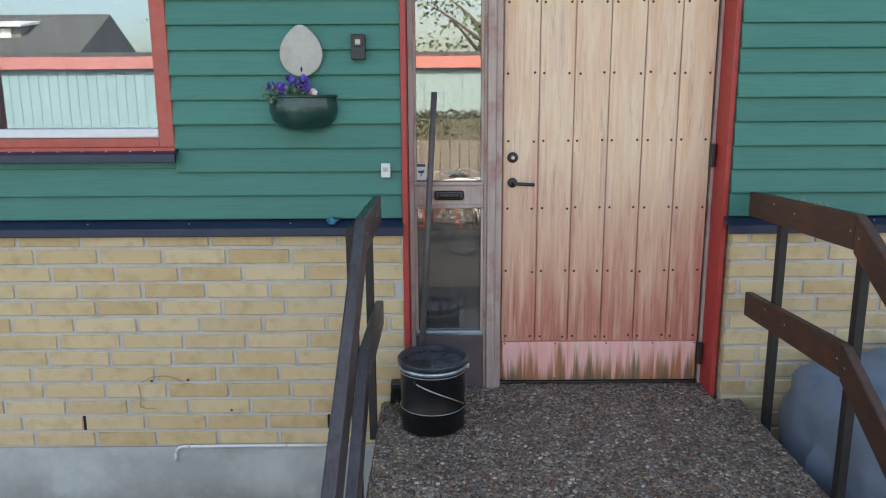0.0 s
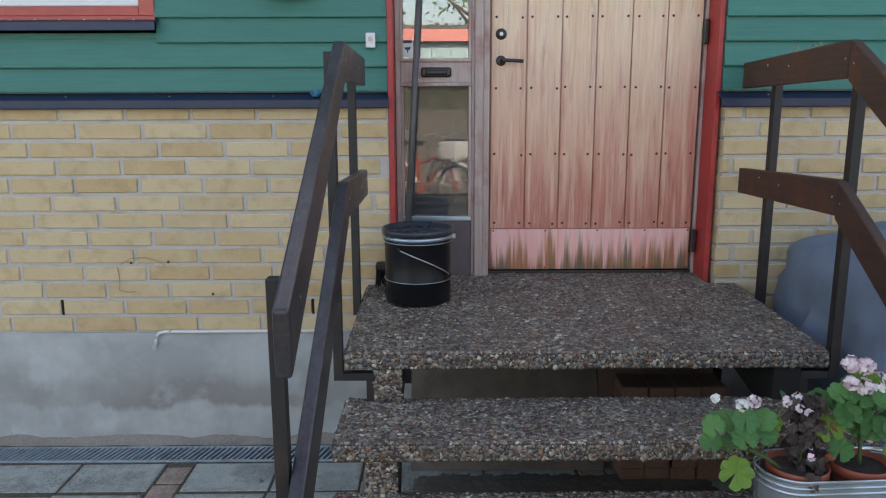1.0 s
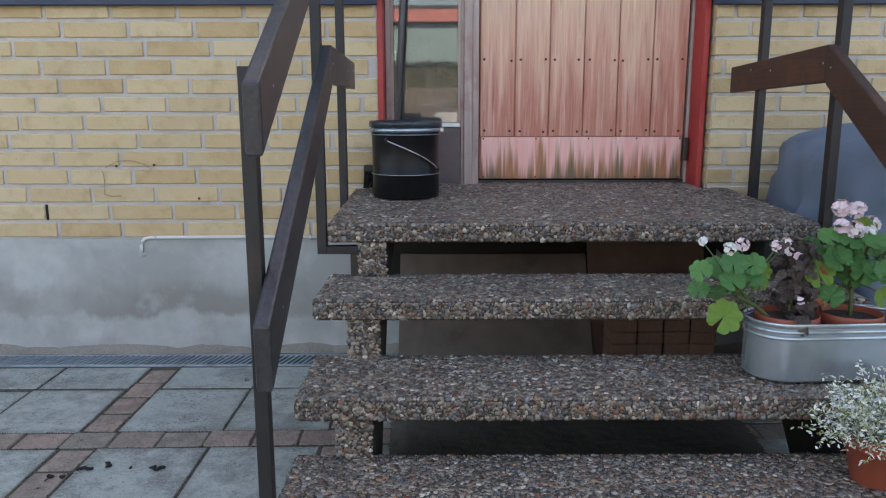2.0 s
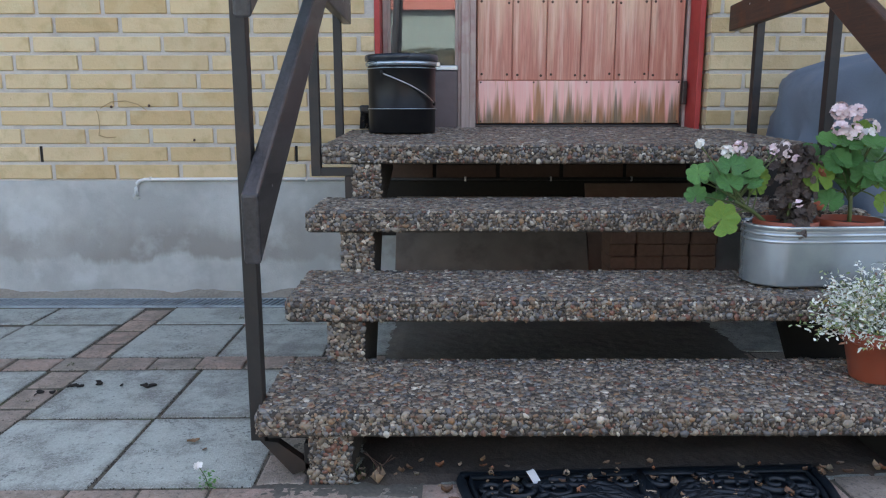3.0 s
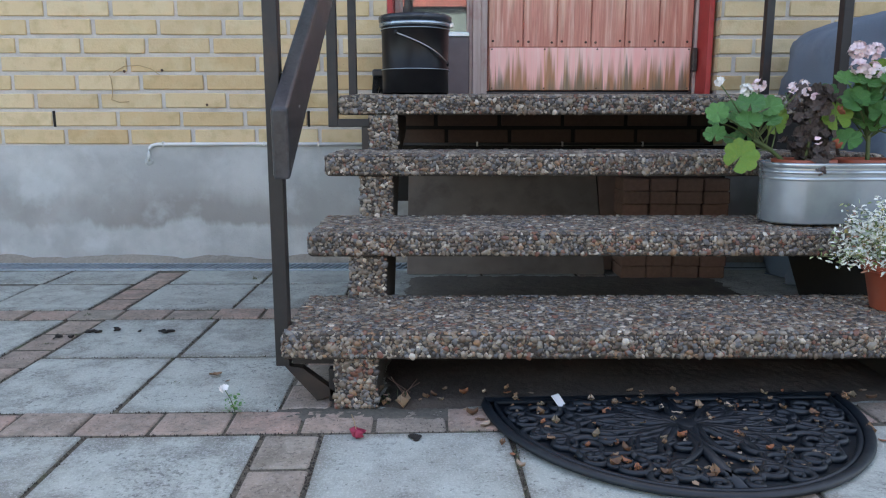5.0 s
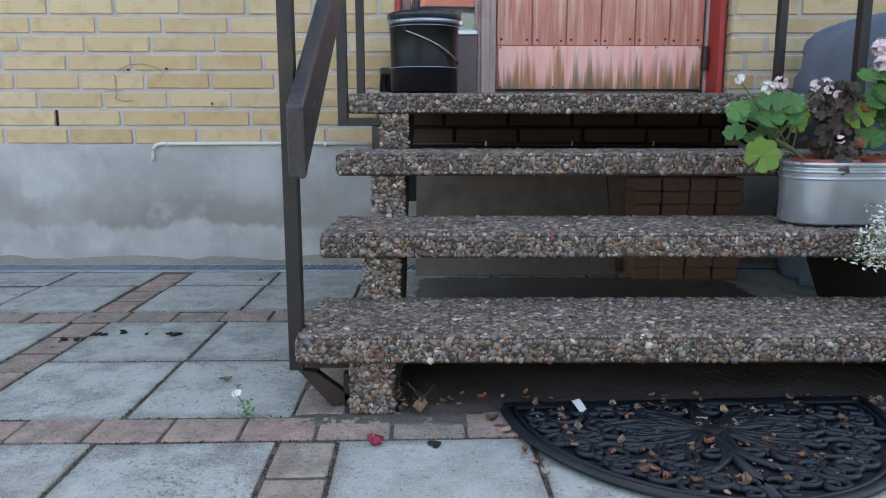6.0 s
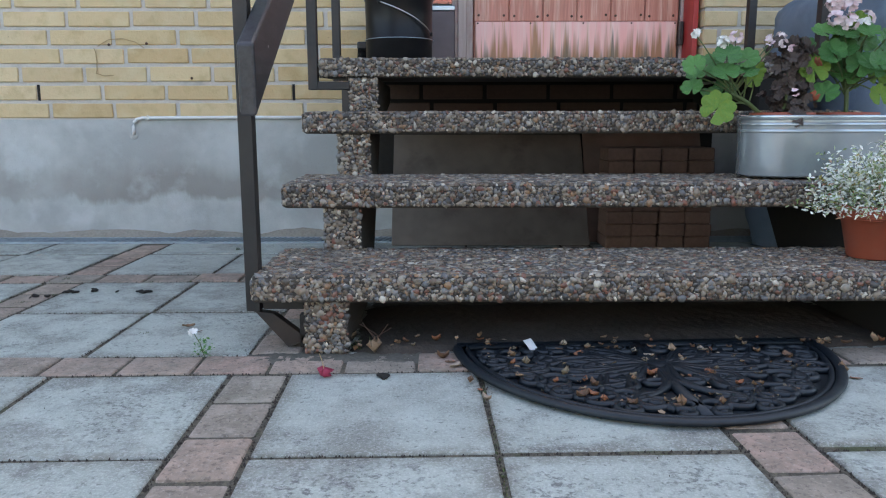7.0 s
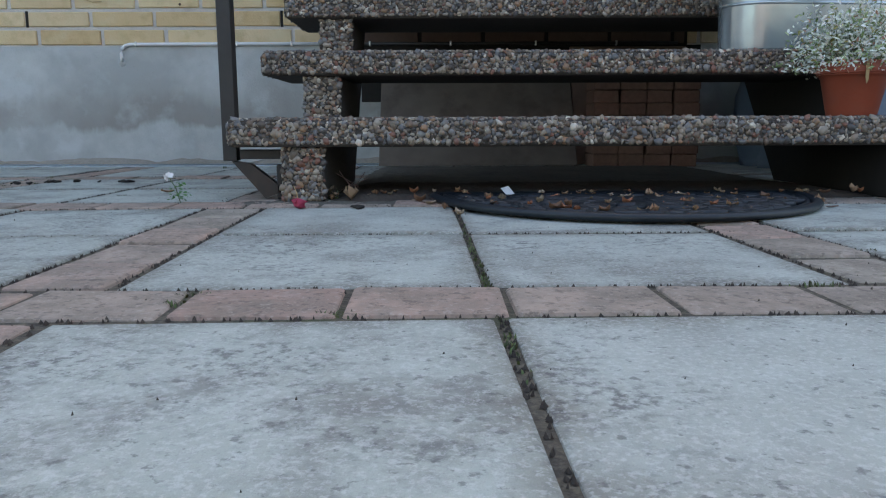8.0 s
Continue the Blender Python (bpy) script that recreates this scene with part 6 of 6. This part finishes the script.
def spot(u, v):
    """A place of the paving's grid. Behind the first cross band its columns lean the other way."""
    if v > 0.12:
        return Vector((GO.x + u + 0.0175 * v, GO.y + v + 0.0245 * u, 0))
    p = PLACE @ Vector((u, v, 0))
    # the first cross band swings back past the stairs
    p.y += 0.020 * max(0.0, u - 0.2) * min(1.0, max(0.0, 1 + v / 0.37))
    return p


def lay(name, meshes, u, v, extra=0.0):
    p = spot(u, v)
    turn = TURN_DEG if v < 0.12 else TURN_DEG if name == "paver" and meshes is PAV_U else 0.2
    if -3.5 < p.x < 3.05 and -1.86 < p.y < 1.36 + extra:
        part(name, g.choice(meshes), "slab", bed, at=Matrix.Translation((p.x, p.y, g.uniform(-0.0016, 0.0016))) @ Matrix.Rotation(radians(turn + g.uniform(-0.35, 0.35) + (180 if g.random() < 0.5 else 0)), 4, "Z") @ pose(0, 0, 0, g.uniform(-0.15, 0.15), g.uniform(-0.15, 0.15), 0))


S_WEST = 0.340
SLABS_WEST = [stone_mesh("slab", S_WEST, SV, "slab", k * 2.9 + 1) for k in range(5)]
PERIOD_W = 2 * S_WEST + 3 * J + BAND


def column(iu):
    """Where the two slabs of a column group begin, and how wide they are."""
    return (iu * PERIOD_U, S, SLABS) if iu >= 0 else (iu * PERIOD_W, S_WEST, SLABS_WEST)


for iu in range(-5, 4):
    u0, w, slabs = column(iu)
    for iv in range(-2, 3):
        # two by two slabs in front of a cross band; the upright band runs at their west side
        v0 = -iv * PERIOD_V
        for a in range(2):
            for b_ in range(2):
                lay("slab", slabs, u0 + w / 2 + a * (w + J), v0 - SV / 2 - b_ * (SV + J), 0.0)
        for k in range(5):
            lay("paver", PAV_V, u0 - J - BAND / 2, v0 - (k + 0.5) * (2 * SV + J) / 5, 0.14)
# cross bands run through
for iv in range(-3, 3):
    v = -iv * PERIOD_V + J + BAND / 2
    for k in range(-24, 22):
        lay("paver", PAV_U, (k + 0.5) * PITCH + (0.083 if iv == 1 else 0.096) + g.uniform(-0.0012, 0.0012), v, 0.14)
# cut slabs that close the paving against the drain
for iu in range(-5, 4):
    u0, w, slabs = column(iu)
    cut = stone_mesh("slab", w, 0.222, "slab", 31 + iu)
    for a in range(2):
        p = spot(u0 + w / 2 + a * (w + J), 2 * PERIOD_V - SV + 0.111)
        if not -3.4 < p.x < 3.0:
            continue
        part("slab", cut, "slab", bed, at=Matrix.Translation((p.x, p.y - 0.019 * p.x, 0)) @ Matrix.Rotation(radians(TURN_DEG * 0.3), 4, "Z"))

# crumbs of soil, grit and bark lodged along the joints and at the foot of the stairs
g = random.Random(31)
t = thing("joint_grit", "dark crumbs of soil and grit along the paving joints", "grit", kind="stuff")
b = bmesh.new()


def crumb(x, y, r):
    """One low, angular crumb."""
    a0 = g.uniform(0, 6.28)
    ring = [b.verts.new((x + r * g.uniform(0.6, 1.2) * math.cos(a0 + 1.257 * k), y + r * g.uniform(0.6, 1.2) * math.sin(a0 + 1.257 * k), -0.003)) for k in range(5)]
    top = b.verts.new((x + g.uniform(-0.3, 0.3) * r, y + g.uniform(-0.3, 0.3) * r, g.uniform(0.0002, 0.0014)))
    for k in range(5):
        b.faces.new((ring[k], ring[(k + 1) % 5], top))


def strew(u0, v0, u1, v1, count, spread, size=0.0020):
    for k in range(count):
        f = g.random()
        p = spot(u0 + (u1 - u0) * f, v0 + (v1 - v0) * f)
        crumb(p.x + g.gauss(0, spread), p.y + g.gauss(0, spread), size * g.uniform(0.5, 1.5))


for iv in range(-2, 2):
    v0 = -iv * PERIOD_V
    for v in (v0 + J / 2, v0 + J + BAND + J / 2, v0 - SV - J / 2):
        strew(-2.2, v, 1.3, v, 380, 0.0026)
    for iu in range(-3, 2):
        u0, w, slabs = column(iu)
        for u in (u0 - J / 2, u0 - J - BAND - J / 2, u0 + w + J / 2):
            strew(u, v0 - 2 * SV - J, u, v0, 110, 0.0026)
for k in range(700):
    p = spot(g.uniform(-2.0, 1.3), g.uniform(-1.3, 1.5))
    crumb(p.x, p.y, g.uniform(0.0008, 0.0022))
for k in range(520):
    crumb(g.gauss(0.18, 0.17), g.gauss(0.045, 0.05), g.uniform(0.0008, 0.0030))
for k in range(160):
    crumb(g.uniform(0.30, 0.40), g.gauss(-0.09, 0.07), g.uniform(0.0008, 0.0026))
part("grit", b, "soil", t)
# moss in the cross joints
for u, v in ((-0.50, 0.872), (-0.31, 0.985), (-0.62, 0.870), (-0.93, 0.875), (-1.02, 0.982), (-0.83, 0.70), (-0.87, 0.62), (-0.20, 0.872), (-0.09, 0.985), (0.083, -0.765), (0.083, -0.80), (0.232, -0.845), (-0.41, 0.30), (0.86, -0.55), (0.70, -0.745)):
    p = spot(u, v)
    grass(p.x, p.y, 26, 0.006, 0.010, 0.004)

# ---- the yard behind, seen in the glass ----
t = thing("garage", "low outbuilding of pale green upright boards with a red fascia", "garage", pose(0, -8.2, 0))
b = bmesh.new()
for k in range(118):
    x = -13.1 + 0.165 * k
    box(x, x + 0.158, -0.03, 0.0, 0.1, 2.46, bm=b)
part("wall", b, "opp", t)
part("backing", box(-13.1, 6.4, -3.2, -0.035, 0.1, 2.44), "opp", t)
part("fascia", box(-13.2, 6.5, -0.05, 0.12, 2.46, 2.66), "pink", t, "faded red fascia")
part("roof", box(-13.3, 6.6, -3.4, 0.10, 2.665, 2.73), "roof", t)
part("plinth", box(-13.1, 6.4, -3.2, -0.001, 0.0, 0.1), "plinth", t)
t = thing("neighbour_house", "far pale house with a steep dark roof", "house", pose(-20.5, -29, 0))
part("wall", box(-6, 6, -4, 4, 0, 3.0), "white_paint", t)
part("roof", prism([(-4.6, 2.9), (4.6, 2.9), (0, 5.5)], "x", -6.4, 6.4), "roof", t)
dormer = part("dormer", prism([(0.6, 4.30), (1.95, 4.30), (1.95, 4.82), (0.6, 5.05)], "x", -2.0, 3.5), "greywood", t, "grey dormer with white windows")
part("dormer_roof", prism([(0.2, 5.14), (2.25, 4.80), (2.25, 4.90), (0.2, 5.24)], "x", -2.2, 3.7), "white_paint", dormer)
for x in (-1.4, -0.2, 1.0, 2.2):
    part("dormer_window", box(x, x + 0.9, 1.955, 1.99, 4.36, 4.74, 0.01), "white_paint", dormer)
for x in (-4, -1.5, 1.5, 4):
    w = part("window", box(x - 0.6, x + 0.6, 3.98, 4.04, 1.2, 2.6), "white_paint", t)
    part("pane", box(x - 0.5, x + 0.5, 4.04, 4.06, 1.3, 2.5), "slot", w)


def tree(x, y, h, seed):
    q = random.Random(seed)
    t = thing("tree", "leafy green garden tree behind the outbuilding", "tree", pose(x, y, 0))
    b = tube([(0, 0, 0), (0.1, 0, h * 0.25), (0, 0.1, h * 0.5), (0.1, 0, h * 0.85)], 0.16, 8, taper=lambda s: 1.1 - s)
    tips = []
    for k in range(12):
        a, z = q.uniform(0, 6.28), q.uniform(0.3, 0.75) * h
        tip = (math.cos(a) * h * 0.28, math.sin(a) * h * 0.28, z + h * 0.18)
        tube([(0, 0, z), (tip[0] * 0.5, tip[1] * 0.5, z + h * 0.1), tip], 0.05, 6, b, taper=lambda s: 1.1 - s)
        tips.append(Vector(tip))
    part("trunk", b, "bark", t)
    b = bmesh.new()
    for tip in tips:
        for k in range(80):
            p = tip + Vector((q.gauss(0, 0.5), q.gauss(0, 0.5), q.gauss(0, 0.4)))
            e = Euler((q.uniform(-1.2, 1.2), q.uniform(-1.2, 1.2), q.uniform(0, 6.3))).to_quaternion()
            w = q.uniform(0.05, 0.10)
            b.faces.new([b.verts.new(p + e @ Vector(v)) for v in ((0, -w, 0), (w * 0.5, 0, 0.01), (0, w, 0), (-w * 0.5, 0, 0.01))])
    tagged(part("crown", b, "foliage", t), kind="stuff")

    return t


t = thing("garden_fence", "low grey board fence in the yard", "fence", pose(1.4, -6.6, -0.016))
for k in range(40):
    part("board", box(-3.0 + 0.15 * k, -2.86 + 0.15 * k, -0.012, 0.012, 0.04, 1.33, 0.003), "greywood", t)
for z in (0.3, 1.05):
    part("rail", box(-3.0, 3.0, -0.05, -0.0125, z, z + 0.09, 0.003), "greywood", t)
for k in range(4):
    part("post", box(-2.95 + 1.95 * k, -2.86 + 1.95 * k, -0.14, -0.0505, 0.0, 1.30, 0.003), "greywood", t)
t = thing("hedge", "clipped dark hedge in front of the outbuilding", "hedge", pose(1.6, -7.3, -0.016), kind="stuff")
q = random.Random(2)
b = box(-3.6, 3.6, -0.28, 0.28, 0, 1.64)
for k in range(9000):
    p = Vector((q.uniform(-3.7, 3.7), q.choice((-0.3, 0.3)) + q.gauss(0, 0.04), q.uniform(0, 1.72)))
    if k % 3 == 0:
        p = Vector((q.uniform(-3.7, 3.7), q.uniform(-0.3, 0.3), 1.68 + q.gauss(0, 0.05)))
    e = Euler((q.uniform(-1.4, 1.4), q.uniform(-1.4, 1.4), q.uniform(0, 6.3))).to_quaternion()
    w = q.uniform(0.025, 0.05)
    b.faces.new([b.verts.new(p + e @ Vector(v)) for v in ((0, -w, 0), (w * 0.6, 0, 0.01), (0, w, 0), (-w * 0.6, 0, 0.01))])
part("leaves", b, "hedge", t)
tree(1.2, -13.5, 5.2, 3)
tree(-4.6, -15.0, 5.8, 5)
tree(5.5, -14.0, 5.0, 8)


def bicycle(x, y, turn, mat, label):
    t = thing("bicycle", label, "bicycle", pose(x, y, -0.016, 0, 0, turn), group="parked bicycles")
    for cx in (-0.52, 0.52):
        w = part("wheel", tube([(cx + 0.33 * math.cos(2 * math.pi * i / 32), 0, 0.345 + 0.33 * math.sin(2 * math.pi * i / 32)) for i in range(32)], 0.017, 6, closed=True), "black", t)
        b = bmesh.new()
        for k in range(14):
            a = 2 * math.pi * k / 14
            tube([(cx, 0, 0.345), (cx + 0.32 * math.cos(a), 0, 0.345 + 0.32 * math.sin(a))], 0.002, 4, b)
        part("spokes", b, "screw", w)
        part("mudguard", tube([(cx + 0.36 * math.cos(a), 0, 0.345 + 0.36 * math.sin(a)) for a in (0.2 + 2.6 * i / 14 for i in range(15))], 0.025, 6), "white_paint", t)
    b = bmesh.new()
    for a, c in (((-0.52, 0, 0.345), (-0.16, 0, 0.80)), ((-0.52, 0, 0.345), (-0.08, 0, 0.30)), ((-0.08, 0, 0.30), (-0.20, 0, 0.92)), ((-0.08, 0, 0.30), (0.36, 0, 0.76)), ((-0.15, 0, 0.66), (0.34, 0, 0.82)), ((0.52, 0, 0.345), (0.32, 0, 0.98))):
        tube([a, c], 0.017, 8, b)
    part("frame", b, mat, t)
    part("saddle", box(-0.34, -0.08, -0.08, 0.08, 0.91, 0.97, 0.02), "black", t)
    part("handlebar", tube([(0.22, -0.28, 1.06), (0.33, -0.2, 1.08), (0.33, 0, 1.02), (0.33, 0.2, 1.08), (0.22, 0.28, 1.06)], 0.013, 6), "screw", t)
    part("basket", box(0.36, 0.62, -0.16, 0.16, 0.78, 0.98, 0.01), "white_paint", t)


bicycle(0.05, -4.6, 40, "bike_red", "red bicycle with white mudguards parked in the yard")
bicycle(0.55, -4.9, 55, "white_paint", "white bicycle parked in the yard")
